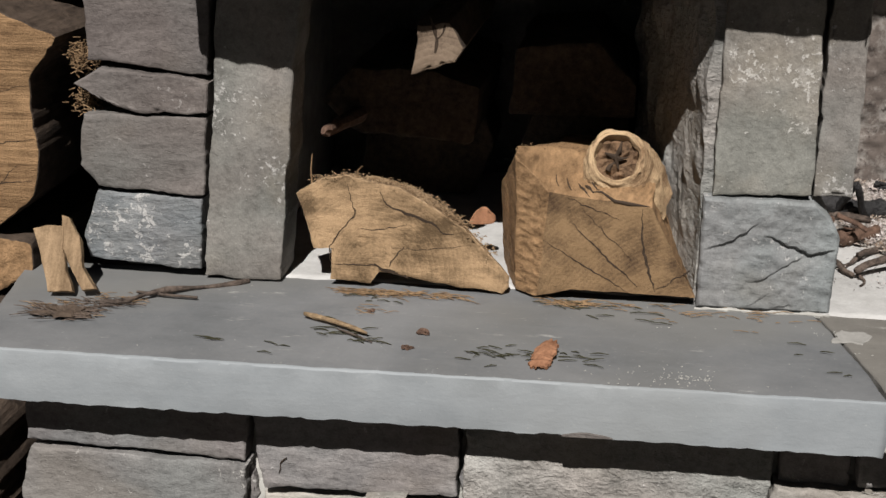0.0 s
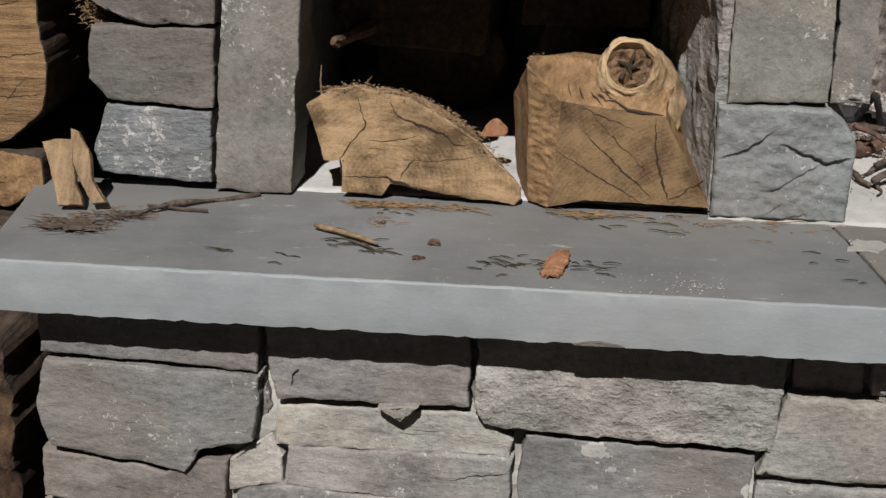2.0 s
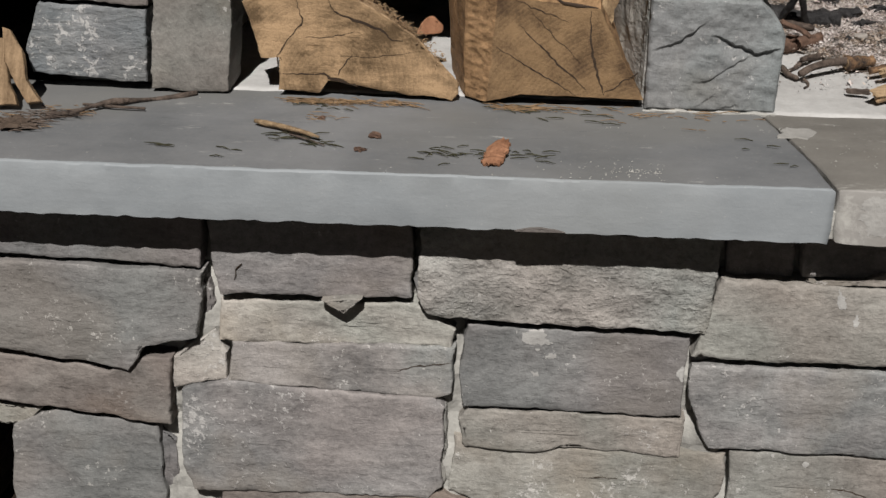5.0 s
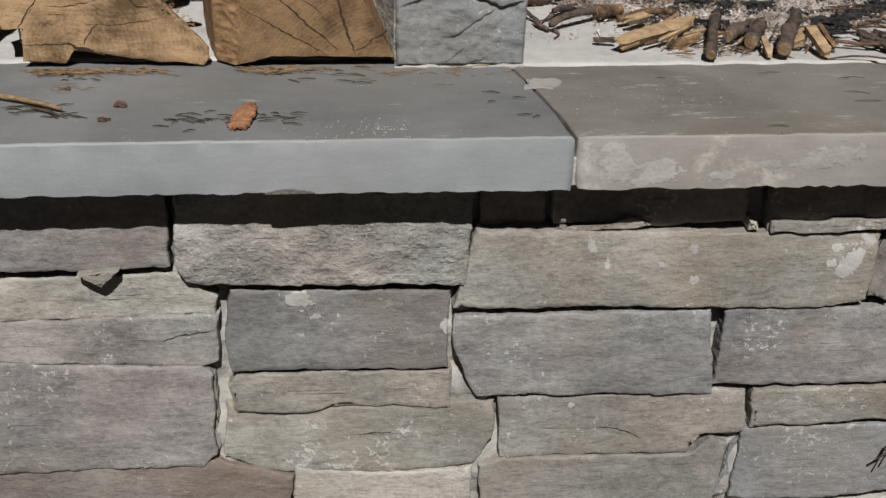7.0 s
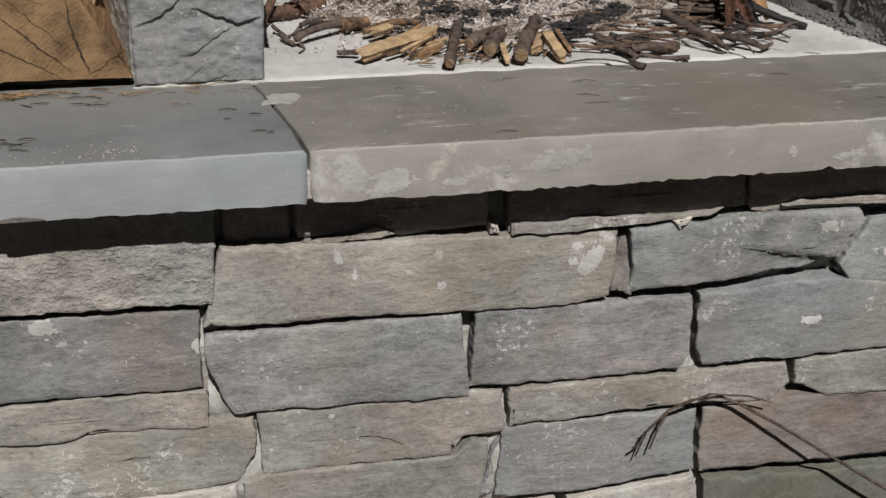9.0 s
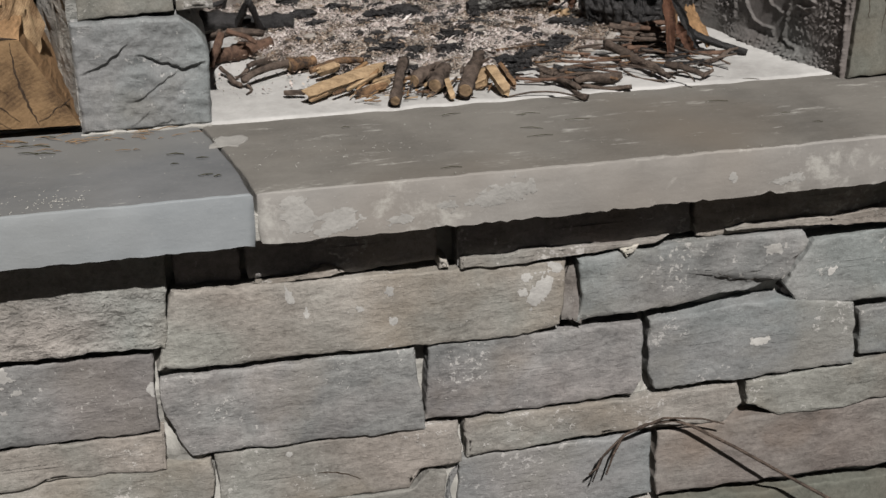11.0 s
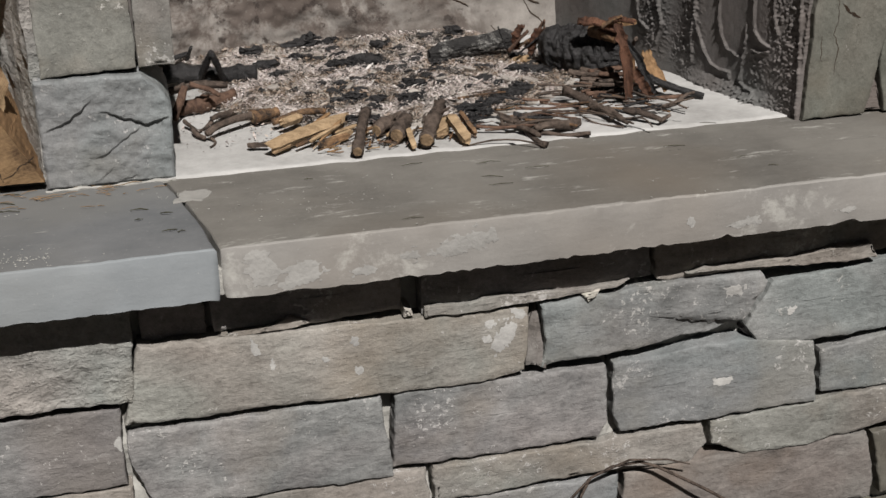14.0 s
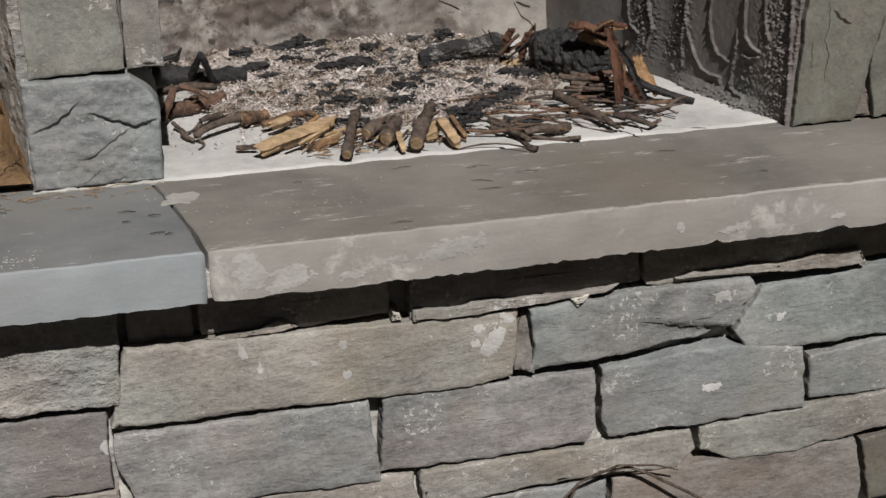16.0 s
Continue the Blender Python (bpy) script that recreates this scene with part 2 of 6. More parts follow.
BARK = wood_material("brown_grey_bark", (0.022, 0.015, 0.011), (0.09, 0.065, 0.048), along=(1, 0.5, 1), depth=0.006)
STICK = wood_material("grey_brown_twig_bark", (0.014, 0.01, 0.008), (0.135, 0.102, 0.082), depth=0.007)
REDSTICK = wood_material("red_brown_twig_bark", (0.03, 0.017, 0.012), (0.165, 0.1, 0.07), depth=0.005)
CHARRED = wood_material("charred_wood", (0.007, 0.007, 0.0075), (0.038, 0.036, 0.036), rough=0.45, depth=0.008)
ASHY = wood_material("charred_wood_with_ash_coat", (0.006, 0.006, 0.006), (0.34, 0.33, 0.31), char=0.12, rough=0.7, depth=0.006)
HALFBURNT = wood_material("half_burnt_wood", (0.075, 0.038, 0.02), (0.25, 0.15, 0.08), char=0.6, depth=0.004)
REDBARK = wood_material("orange_brown_bark_flake", (0.12, 0.052, 0.026), (0.32, 0.16, 0.09), along=(1, 1, 0.4))
NEEDLE = wood_material("dry_conifer_needle", (0.016, 0.017, 0.009), (0.05, 0.046, 0.024))
STRAW = wood_material("straw_brown_litter", (0.08, 0.048, 0.025), (0.27, 0.175, 0.095))
CRACK = wood_material("dark_drying_crack", (0.022, 0.014, 0.009), (0.05, 0.033, 0.021))


def ash_material():
    m, n, l, b = shader("ash_and_charcoal_litter")
    g = n.new("ShaderNodeNewGeometry").outputs["Random Per Island"]
    plain, _ = placed(n, l, own=False)
    white = ramp(n, l, g, [(0.0, (0.68, 0.64, 0.61)), (0.2, (0.55, 0.5, 0.475)), (0.6, (0.44, 0.376, 0.345)), (0.85, (0.285, 0.235, 0.212)), (0.96, (0.05, 0.046, 0.044))])
    brown = ramp(n, l, g, [(0.0, (0.45, 0.4, 0.35)), (0.25, (0.31, 0.245, 0.195)), (0.5, (0.2, 0.142, 0.1)), (0.78, (0.11, 0.08, 0.06)), (0.92, (0.035, 0.032, 0.03))])
    black = ramp(n, l, g, [(0.0, (0.2, 0.18, 0.16)), (0.2, (0.07, 0.06, 0.052)), (0.6, (0.025, 0.023, 0.022))])
    base = blend(n, l, ramp(n, l, texture(n, l, plain, 17, 4, 0.65), [(0.49, (0, 0, 0)), (0.53, (1, 1, 1))]), white, brown)
    base = blend(n, l, ramp(n, l, texture(n, l, plain, 30, 4, 0.65), [(0.57, (0, 0, 0)), (0.62, (1, 1, 1))]), base, black)
    l.new(base, b.inputs["Base Color"])
    b.inputs["Roughness"].default_value = 0.95
    return m


ASH = ash_material()
ASHBED = plaster_material("grey_ash_bed", (0.2, 0.175, 0.15), (0.46, 0.425, 0.385), 0.3)


# ---- building blocks ----
def link(name, bm, material, parent=None, label="", smooth=False):
    bmesh.ops.recalc_face_normals(bm, faces=bm.faces)
    me = bpy.data.meshes.new(name)
    bm.to_mesh(me)
    bm.free()
    if smooth:
        me.polygons.foreach_set("use_smooth", [True] * len(me.polygons))
    for mat in material if isinstance(material, (list, tuple)) else (material,):
        me.materials.append(mat)
    ob = new(name, me)
    if parent:
        ob.parent = parent
    if label:
        tagged(ob, label)
    return ob


def part(name, bm, material, parent, label="", smooth=False):
    """One mesh object under a thing or under a part."""
    return link(name, bm, material, parent, label, smooth)


def holder(name, at, label, category, group="", kind=""):
    e = new(name)
    e.empty_display_size = 0.05
    e.location = at
    bpy.context.view_layer.update()
    return tagged(e, label, category, group, kind)


def under(ob, parent):
    """Parent that keeps the part where it stands."""
    ob.parent = parent
    ob.matrix_parent_inverse = Matrix.Translation(parent.location).inverted()
    return ob


def wobble(p, scale, amount, seed):
    v = noise.noise_vector(Vector(p) * scale + Vector((seed * 3.7, seed * 1.9, seed * 5.3)))
    return v * amount


def outline_of(corners, step, jag, seed, soften=1):
    """A closed outline through the corners, resampled, with rounded and broken edges."""
    pts = []
    k = len(corners)
    for i in range(k):
        a, b = Vector(corners[i]), Vector(corners[(i + 1) % k])
        parts_n = max(1, round((b - a).length / step))
        pts += [a.lerp(b, j / parts_n) for j in range(parts_n)]
    for _ in range(soften):
        pts = [pts[i] * 0.5 + (pts[i - 1] + pts[(i + 1) % len(pts)]) * 0.25 for i in range(len(pts))]
    out = []
    for p in pts:
        q = Vector((p.x, p.y, 0))
        w = wobble(q, 38, jag, seed) + wobble(q, 130, jag * 0.55, seed + 2)
        out.append(Vector((p.x + w.x, p.y + w.y)))
    return out


def block(corners, front, back, into, bevel=0.003, jag=0.0015, relief=0.002, seed=0, step=0.011, side_rough=0.0, soften=1, tilt=(0, 0), flare=0.0):
    """A solid with the given outline. into(u, v, w) gives the place: w runs from front (seen side) to back. tilt: slope of the front face. flare: how far the back outline grows."""
    line = outline_of(corners, step, jag, seed, soften)
    c = sum(line, Vector((0, 0))) / len(line)
    sign = 1 if back > front else -1
    bm = bmesh.new()

    def lift(p):
        q = Vector((p.x, p.y, 0))
        return noise.noise(q * 16 + Vector((seed * 2.1, 0, seed))) * relief + noise.noise(q * 55 + Vector((0, seed, 3.0))) * relief * 0.45 + tilt[0] * (p.x - c.x) + tilt[1] * (p.y - c.y)

    lo = Vector((min(p.x for p in line), min(p.y for p in line)))
    hi = Vector((max(p.x for p in line), max(p.y for p in line)))
    half = max(0.0, (hi.x - lo.x) - (hi.y - lo.y)) / 2, max(0.0, (hi.y - lo.y) - (hi.x - lo.x)) / 2
    mid = (lo + hi) / 2

    def smoothed(passes):
        pts = line
        for _ in range(passes):
            pts = [pts[i] * 0.5 + (pts[i - 1] + pts[(i + 1) % len(pts)]) * 0.25 for i in range(len(pts))]
        return pts

    def core_of(p):
        """The nearest place on the middle line of the outline."""
        return Vector((max(mid.x - half[0], min(mid.x + half[0], p.x)), max(mid.y - half[1], min(mid.y + half[1], p.y))))

    def ring(scale, w, rel, inset=0.0, rough=0.0, passes=0):
        vs = []
        for p in smoothed(passes) if passes else line:
            d = (core_of(p) if passes else c) - p
            q = p + d * (1 - scale) + (d.normalized() * inset if inset else Vector((0, 0)))
            if rough:
                k = wobble((q.x, q.y, w), 42, rough, seed + 5)
                q = q + Vector((k.x, k.y))
            vs.append(bm.verts.new(into(q.x, q.y, w + (lift(q) if rel else 0))))
        return vs

    span = abs(back - front)
    stages = [ring(1 + flare, back, False, 0.002)]
    for f in ((0.75, 0.5, 0.25) if side_rough or span > 0.1 else (0.5,)):
        stages.append(ring(1 + flare * f, front + (back - front) * f, False, 0, side_rough))
    stages.append(ring(1, front + sign * bevel, True))
    stages.append(ring(1, front + sign * bevel * 0.25, True, bevel * 0.55))
    stages.append(ring(1, front, True, bevel * 1.6))
    for s, passes in ((0.86, 2), (0.68, 6), (0.48, 12), (0.28, 18), (0.1, 24)):
        stages.append(ring(s, front, True, passes=passes))
    n = len(line)
    rim = len(stages) - 6
    for k, (a, b) in enumerate(zip(stages, stages[1:])):
        for i in range(n):
            bm.faces.new((a[i], a[(i + 1) % n], b[(i + 1) % n], b[i])).smooth = k >= rim
    bm.faces.new(stages[-1]).smooth = True
    end = bm.verts.new(into(c.x, c.y, back))
    for i in range(n):
        bm.faces.new((stages[0][(i + 1) % n], stages[0][i], end))
    return bm


def upright(u, v, w):
    return (u, w, v)


def lying(u, v, w):
    return (u, v, w)


def tube(points, radii, sides=8, rough=0.0, seed=0, cap=True, oval=1.0):
    """A tapered, knotty rod along the points."""
    bm = bmesh.new()
    pts = [Vector(p) for p in points]
    rings = []
    for i, p in enumerate(pts):
        d = (pts[min(i + 1, len(pts) - 1)] - pts[max(i - 1, 0)]).normalized()
        a = d.cross(Vector((0.13, 0.31, 0.94))).normalized()
        b = d.cross(a)
        vs = []
        for k in range(sides):
            t = 2 * math.pi * k / sides
            r = radii[i] * (1 + rough * noise.noise(Vector((p.x * 40 + math.cos(t) * 1.3, p.y * 40 + math.sin(t) * 1.3, p.z * 40 + seed))))
            vs.append(bm.verts.new(p + a * (r * math.cos(t)) + b * (r * math.sin(t) * oval)))
        rings.append(vs)
    for x, y in zip(rings, rings[1:]):
        for k in range(sides):
            bm.faces.new((x[k], x[(k + 1) % sides], y[(k + 1) % sides], y[k]))
    if cap:
        bm.faces.new(rings[0])
        bm.faces.new(rings[-1])
    return bm


def bent(a, b, count, amount, seed):
    """Points from a to b with small bends."""
    a, b = Vector(a), Vector(b)
    return [a.lerp(b, i / count) + wobble(a.lerp(b, i / count), 9, amount, seed) * math.sin(math.pi * (0.15 + 0.7 * i / count)) for i in range(count + 1)]


def absorb(bm, other):
    """Adds another bmesh to bm."""
    me = bpy.data.meshes.new("scratch")
    other.to_mesh(me)
    other.free()
    bm.from_mesh(me)
    bpy.data.meshes.remove(me)


def sheet(place, nu, nv):
    """A grid of quads; place(u, v) with u and v from 0 to 1."""
    bm = bmesh.new()
    vs = [[bm.verts.new(place(i / nu, j / nv)) for j in range(nv + 1)] for i in range(nu + 1)]
    for i in range(nu):
        for j in range(nv):
            bm.faces.new((vs[i][j], vs[i + 1][j], vs[i + 1][j + 1], vs[i][j + 1]))
    return bm


def solid(place, nu, nv, thick):
    """A grid with thickness: the back is moved by the vector thick."""
    bm = sheet(place, nu, nv)
    faces = list(bm.faces)
    got = bmesh.ops.extrude_face_region(bm, geom=faces)
    bmesh.ops.translate(bm, vec=thick, verts=[v for v in got["geom"] if isinstance(v, bmesh.types.BMVert)])
    return bm


def lump(at, size, seed, sub=2, rough=0.5):
    bm = bmesh.new()
    bmesh.ops.create_icosphere(bm, subdivisions=sub, radius=1)
    for v in bm.verts:
        k = 1 + rough * noise.noise(v.co * 1.4 + Vector((seed * 1.7, seed, 0))) + rough * 0.4 * noise.noise(v.co * 4 + Vector((0, seed, seed)))
        v.co = Vector((v.co.x * size[0] * k, v.co.y * size[1] * k, v.co.z * size[2] * k)) + Vector(at)
    return bm

# ---- the large structure ----
def ground_place(u, v):
    x, y = (u - 0.5), (v - 0.5)
    x, y = 90 * x * abs(x) * 4, 90 * y * abs(y) * 4
    return (x, y, GROUND + 0.02 * noise.noise(Vector((x, y, 0))) - 0.02)


def ground_material():
    m, n, l, b = shader("leaf_littered_earth")
    plain, _ = placed(n, l, own=False)
    base = ramp(n, l, sums(n, l, [(texture(n, l, plain, 3, 6, 0.7), 0.5), (texture(n, l, plain, 40, 5, 0.7), 0.5)]), [(0.38, (0.016, 0.012, 0.009)), (0.62, (0.045, 0.034, 0.024))])
    l.new(base, b.inputs["Base Color"])
    b.inputs["Roughness"].default_value = 0.95
    return m


tagged(link("ground", sheet(ground_place, 60, 60), ground_material()), "brown earth with dry leaf litter", "ground", kind="structure")


def box(x0, x1, y0, y1, z0, z1, bevel=0.004):
    bm = bmesh.new()
    bmesh.ops.create_cube(bm, size=1)
    for v in bm.verts:
        v.co = Vector((x0 + (v.co.x + 0.5) * (x1 - x0), y0 + (v.co.y + 0.5) * (y1 - y0), z0 + (v.co.z + 0.5) * (z1 - z0)))
    if bevel:
        bmesh.ops.bevel(bm, geom=list(bm.edges), offset=bevel, segments=2, affect="EDGES")
    return bm


# joints that are filled nearly flush: place and reach upwards
POINTED = ((-0.385, 0.23, 0.05), (-0.375, 0.1, 0.08), (-0.09, 0.16, 0.05), (-0.08, 0.06, 0.05), (-0.645, 0.3, 0.05), (-0.66, 0.2, 0.04), (-0.113, 0.25, 0.05), (0.22, 0.06, 0.06), (-0.69, 0.05, 0.08), (0.44, 0.17, 0.03))


def mortar_face(u, v):
    x, z = -0.9 + u * 2.3, GROUND - 0.05 + v * (LOW - 0.004 - GROUND + 0.05)
    q = Vector((x, 0, z))
    full = max(math.exp(-((x - cx) / 0.03) ** 2 - ((z - cz) / h) ** 2) for cx, cz, h in POINTED)
    return (x, 0.088 - 0.019 * full + 0.008 * noise.noise(q * 20) + 0.003 * noise.noise(q * 70), z)


hearth_wall = tagged(link("wall_hearth", solid(mortar_face, 300, 100, (0, 0.24, 0)), MORTAR), "mortared ledgestone wall below the hearth slabs", "wall", kind="structure")


def bed_place(x0, x1, y0, y1, wave):
    def place(u, v):
        x, y = x0 + u * (x1 - x0), y0 + v * (y1 - y0)
        q = Vector((x, y, 0))
        ragged = 0.006 * noise.noise(q * 30) * (1 - v) ** 6
        return (x, y + ragged, 0.5018 + wave * noise.noise(q * 12) + 0.0008 * noise.noise(q * 80))
    return place


tagged(link("floor_firebox", solid(bed_place(-0.06, 0.8, 0.226, 0.8, 0.001), 90, 60, (0, 0, -0.06)), WHITE_BED, smooth=True), "white mortar floor of the open fireplace", "floor", kind="structure")
tagged(link("floor_wood_niche", solid(bed_place(-0.7, -0.14, 0.258, 0.8, 0.001), 60, 50, (0, 0, -0.06)), WHITE_BED, smooth=True), "white mortar floor of the firewood niche", "floor", kind="structure")


def back_depth(x, z):
    q = Vector((x, 0, z))
    return 0.735 + 0.012 * noise.noise(q * 8) + (0.009 * noise.noise(q * 26) + 0.006 * noise.noise(q * 75)) * max(0.25, min(1.0, 1.6 - x * 2.4))


def back_face(u, v):
    x, z = -0.1 + u * 0.85, 0.44 + v * 0.9
    return (x, back_depth(x, z), z)


firebox_back = tagged(link("wall_firebox_back", solid(back_face, 170, 180, (0, 0.12, 0)), SOOTED, smooth=True), "smoke-stained rendered back of the fireplace", "wall", kind="structure")


# raised mortar ridges on the cheek: how far in along it, and height
RIDGES = (
    (0.0026, ((0.36, 0.66), (0.36, 0.622), (0.362, 0.6), (0.354, 0.579), (0.329, 0.549), (0.308, 0.535), (0.28, 0.53), (0.246, 0.531), (0.241, 0.521))),
    (0.002, ((0.362, 0.6), (0.376, 0.569), (0.375, 0.529))),
    (0.0022, ((0.275, 0.66), (0.277, 0.63), (0.283, 0.608), (0.272, 0.578), (0.252, 0.561), (0.215, 0.556))),
    (0.002, ((0.187, 0.601), (0.192, 0.573), (0.203, 0.537), (0.208, 0.523), (0.182, 0.517), (0.153, 0.516), (0.158, 0.488))),
    (0.0024, ((0.165, 0.65), (0.167, 0.617), (0.16, 0.597), (0.138, 0.586), (0.111, 0.582))),
    (0.002, ((0.17, 0.57), (0.138, 0.571), (0.114, 0.575))),
    (0.0026, ((0.1, 0.66), (0.1, 0.635), (0.09, 0.609), (0.081, 0.6))),
    (0.003, ((0.595, 0.62), (0.591, 0.583), (0.579, 0.565), (0.541, 0.558))),
    (0.003, ((0.51, 0.64), (0.506, 0.606), (0.499, 0.585), (0.488, 0.571), (0.512, 0.538))),
    (0.004, ((0.03, 0.68), (0.022, 0.649), (0.013, 0.591), (0.006, 0.549), (0.004, 0.49))),
)
CRUMBS = ((0.402, 0.545, 0.05, 0.035), (0.15, 0.548, 0.035, 0.03), (0.05, 0.56, 0.06, 0.2), (0.2, 0.5, 0.09, 0.014), (0.53, 0.57, 0.06, 0.05), (0.375, 0.6, 0.03, 0.06))
DEEP = 0.563


def ridge_height(u, z):
    best = 0.0
    for half, line in RIDGES:
        for (u0, z0), (u1, z1) in zip(line, line[1:]):
            if min(u0, u1) - 0.012 < u < max(u0, u1) + 0.012 and min(z0, z1) - 0.006 < z < max(z0, z1) + 0.006:
                dx, dz, px, pz = (u1 - u0) * DEEP, z1 - z0, (u - u0) * DEEP, z - z0
                k = max(0.0, min(1.0, (px * dx + pz * dz) / (dx * dx + dz * dz)))
                best = max(best, 1 - math.hypot(px - k * dx, pz - k * dz) / (half * 0.8))
    return best


def side_face(u, v):
    """The splayed right cheek: dark smooth stone with raised trowel ridges and patches of mortar crumbs."""
    ax, ay, bx, by = 0.752, 0.208, 0.592, 0.76
    z = 0.485 + v / 0.75 * 0.205 if v < 0.75 else 0.69 + (v - 0.75) / 0.25 * 0.65
    x, y = ax + (bx - ax) * u, ay + (by - ay) * u
    wave = noise.noise(Vector((u * 45, z * 60, 3.0)))
    ridge = ridge_height(u + 0.004 * wave, z + 0.0015 * wave) * (0.75 + 0.5 * wave)
    rough = max(math.exp(-((u - cu) / su) ** 2 - ((z - cz) / sz) ** 2) for cu, cz, su, sz in CRUMBS)
    grain = max(0.0, noise.noise(Vector((u * 150, z * 270, 4.0))) + 0.5 * noise.noise(Vector((u * 60, z * 110, 9.0))))
    out = 0.0065 * max(0.0, ridge) + 0.0055 * rough * grain + 0.007 * noise.noise(Vector((u * 7, z * 5, 1.0)))
    heap = max(0.0, 1 - max(0.0, z - 0.5) / 0.02) * max(0.0, min(1.0, (u - 0.06) / 0.1, (0.42 - u) / 0.1))
    out += heap * (0.014 + 0.009 * grain)
    return (x - out * 0.955, y - out * 0.295, z)


tagged(link("wall_firebox_cheek", solid(side_face, 300, 240, (0.12, 0.03, 0)), STONE["sooty"], smooth=True), "sooty dark cheek wall with raised mortar ridges", "wall", kind="structure")
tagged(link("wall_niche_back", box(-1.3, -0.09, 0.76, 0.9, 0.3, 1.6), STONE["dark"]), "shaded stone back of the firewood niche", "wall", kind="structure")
tagged(link("wall_firebox_left", box(-0.15, -0.1, 0.4, 0.75, 0.44, 1.4), SOOTED), "sooty left cheek of the fireplace", "wall", kind="structure")
tagged(link("wall_chimney", box(-1.35, 1.5, 0.24, 0.95, 1.42, 2.6), STONE["grey"]), "ledgestone chimney breast over the openings", "wall", kind="structure")
tagged(link("wall_right", box(1.1, 1.5, 0.23, 0.95, LOW - 0.05, 1.42), STONE["grey"]), "plain ledgestone wall beside the fireplace", "wall", kind="structure")
tagged(link("wall_left", box(-1.5, -1.3, 0.24, 0.95, GROUND - 0.05, 1.42), STONE["grey"]), "plain ledgestone wall beside the wood pile", "wall", kind="structure")
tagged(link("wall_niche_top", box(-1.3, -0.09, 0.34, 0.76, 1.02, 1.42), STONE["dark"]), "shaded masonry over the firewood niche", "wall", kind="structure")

# ---- hearth slabs ----
def slab_thing(bm, sawn, dimmed, rag):
    """A slab with sawn edges; its cleft top is painted darker for weaker light."""
    for v in bm.verts:
        if v.co.y < 0.012:
            q = Vector((v.co.x, 0, 0))
            chip = max(0.0, noise.noise(q * 26 + Vector((0, rag * 3, 0))) + 0.6 * noise.noise(q * 70) + 0.1)
            if v.co.z < LOW + 0.004:
                v.co.z += 0.0042 * rag * max(0.0, noise.noise(q * 33 + Vector((0, 7, 2))) + 0.7 * noise.noise(q * 90) + 0.15)
            elif v.co.z > TOP - 0.006:
                v.co.z -= 0.0022 * rag * chip
                v.co.y += 0.003 * rag * chip
            v.co.y += 0.0014 * noise.noise(q * 45 + Vector((0, 0, v.co.z * 60)))
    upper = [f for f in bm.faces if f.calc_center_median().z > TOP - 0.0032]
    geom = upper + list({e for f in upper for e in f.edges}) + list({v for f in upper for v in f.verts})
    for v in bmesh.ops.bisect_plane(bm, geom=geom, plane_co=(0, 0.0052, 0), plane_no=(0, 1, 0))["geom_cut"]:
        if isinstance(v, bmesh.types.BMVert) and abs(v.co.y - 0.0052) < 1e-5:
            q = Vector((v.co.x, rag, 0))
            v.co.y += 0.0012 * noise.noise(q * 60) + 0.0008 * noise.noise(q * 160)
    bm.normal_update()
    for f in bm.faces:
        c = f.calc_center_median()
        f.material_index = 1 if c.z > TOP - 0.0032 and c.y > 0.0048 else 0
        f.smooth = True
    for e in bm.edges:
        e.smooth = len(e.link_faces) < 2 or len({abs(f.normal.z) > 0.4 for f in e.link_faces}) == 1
    return link("hearth_slab", bm, (sawn, dimmed))


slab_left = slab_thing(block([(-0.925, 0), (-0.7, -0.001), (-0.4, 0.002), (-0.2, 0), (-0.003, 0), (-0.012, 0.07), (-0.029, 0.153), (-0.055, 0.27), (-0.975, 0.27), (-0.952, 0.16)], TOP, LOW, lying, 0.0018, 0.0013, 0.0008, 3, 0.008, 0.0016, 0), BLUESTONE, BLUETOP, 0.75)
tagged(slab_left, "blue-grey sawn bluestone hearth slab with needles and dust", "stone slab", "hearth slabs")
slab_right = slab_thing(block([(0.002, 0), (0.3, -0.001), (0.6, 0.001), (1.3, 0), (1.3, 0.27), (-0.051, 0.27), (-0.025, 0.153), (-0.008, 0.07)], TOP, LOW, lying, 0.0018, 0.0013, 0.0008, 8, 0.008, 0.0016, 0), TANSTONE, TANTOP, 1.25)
part("chip_scar", block([(-0.312, 0.4445), (-0.3, 0.4478), (-0.285, 0.4495), (-0.27, 0.4475), (-0.258, 0.4445)], -0.0014, 0.004, upright, 0.001, 0.001, 0.002, 12, 0.004), STONE["slate"], slab_left, "dark chipped lower edge")
tagged(slab_right, "tan-grey bluestone hearth slab with pale lime stains", "stone slab", "hearth slabs")

# mortar added low in the joint between the two slabs to stop sunlight
middle = ((-0.0005, 0.006), (-0.010, 0.07), (-0.027, 0.153), (-0.053, 0.266))
tagged(link("mortar_joint", block([(x - 0.0035, y) for x, y in middle] + [(x + 0.0035, y) for x, y in middle[::-1]], TOP - 0.024, LOW + 0.003, lying, 0.0005, 0.0002, 0.0008, 17, 0.01, 0, 0), MORTAR), "recessed pale mortar added to block sun in the slab joint", "mortar", kind="structure")

# ---- piers ----
pier_n = [40]


def pier_stone(parent, corners, kind, front=0.235, back=0.36, label="", **more):
    pier_n[0] += 1
    return under(part("stone", block(corners, front, back, upright, **{"seed": pier_n[0], "jag": 0.0028, "step": 0.007, "soften": 0, "bevel": 0.0022, **more}), STONE[kind], None, label), parent)


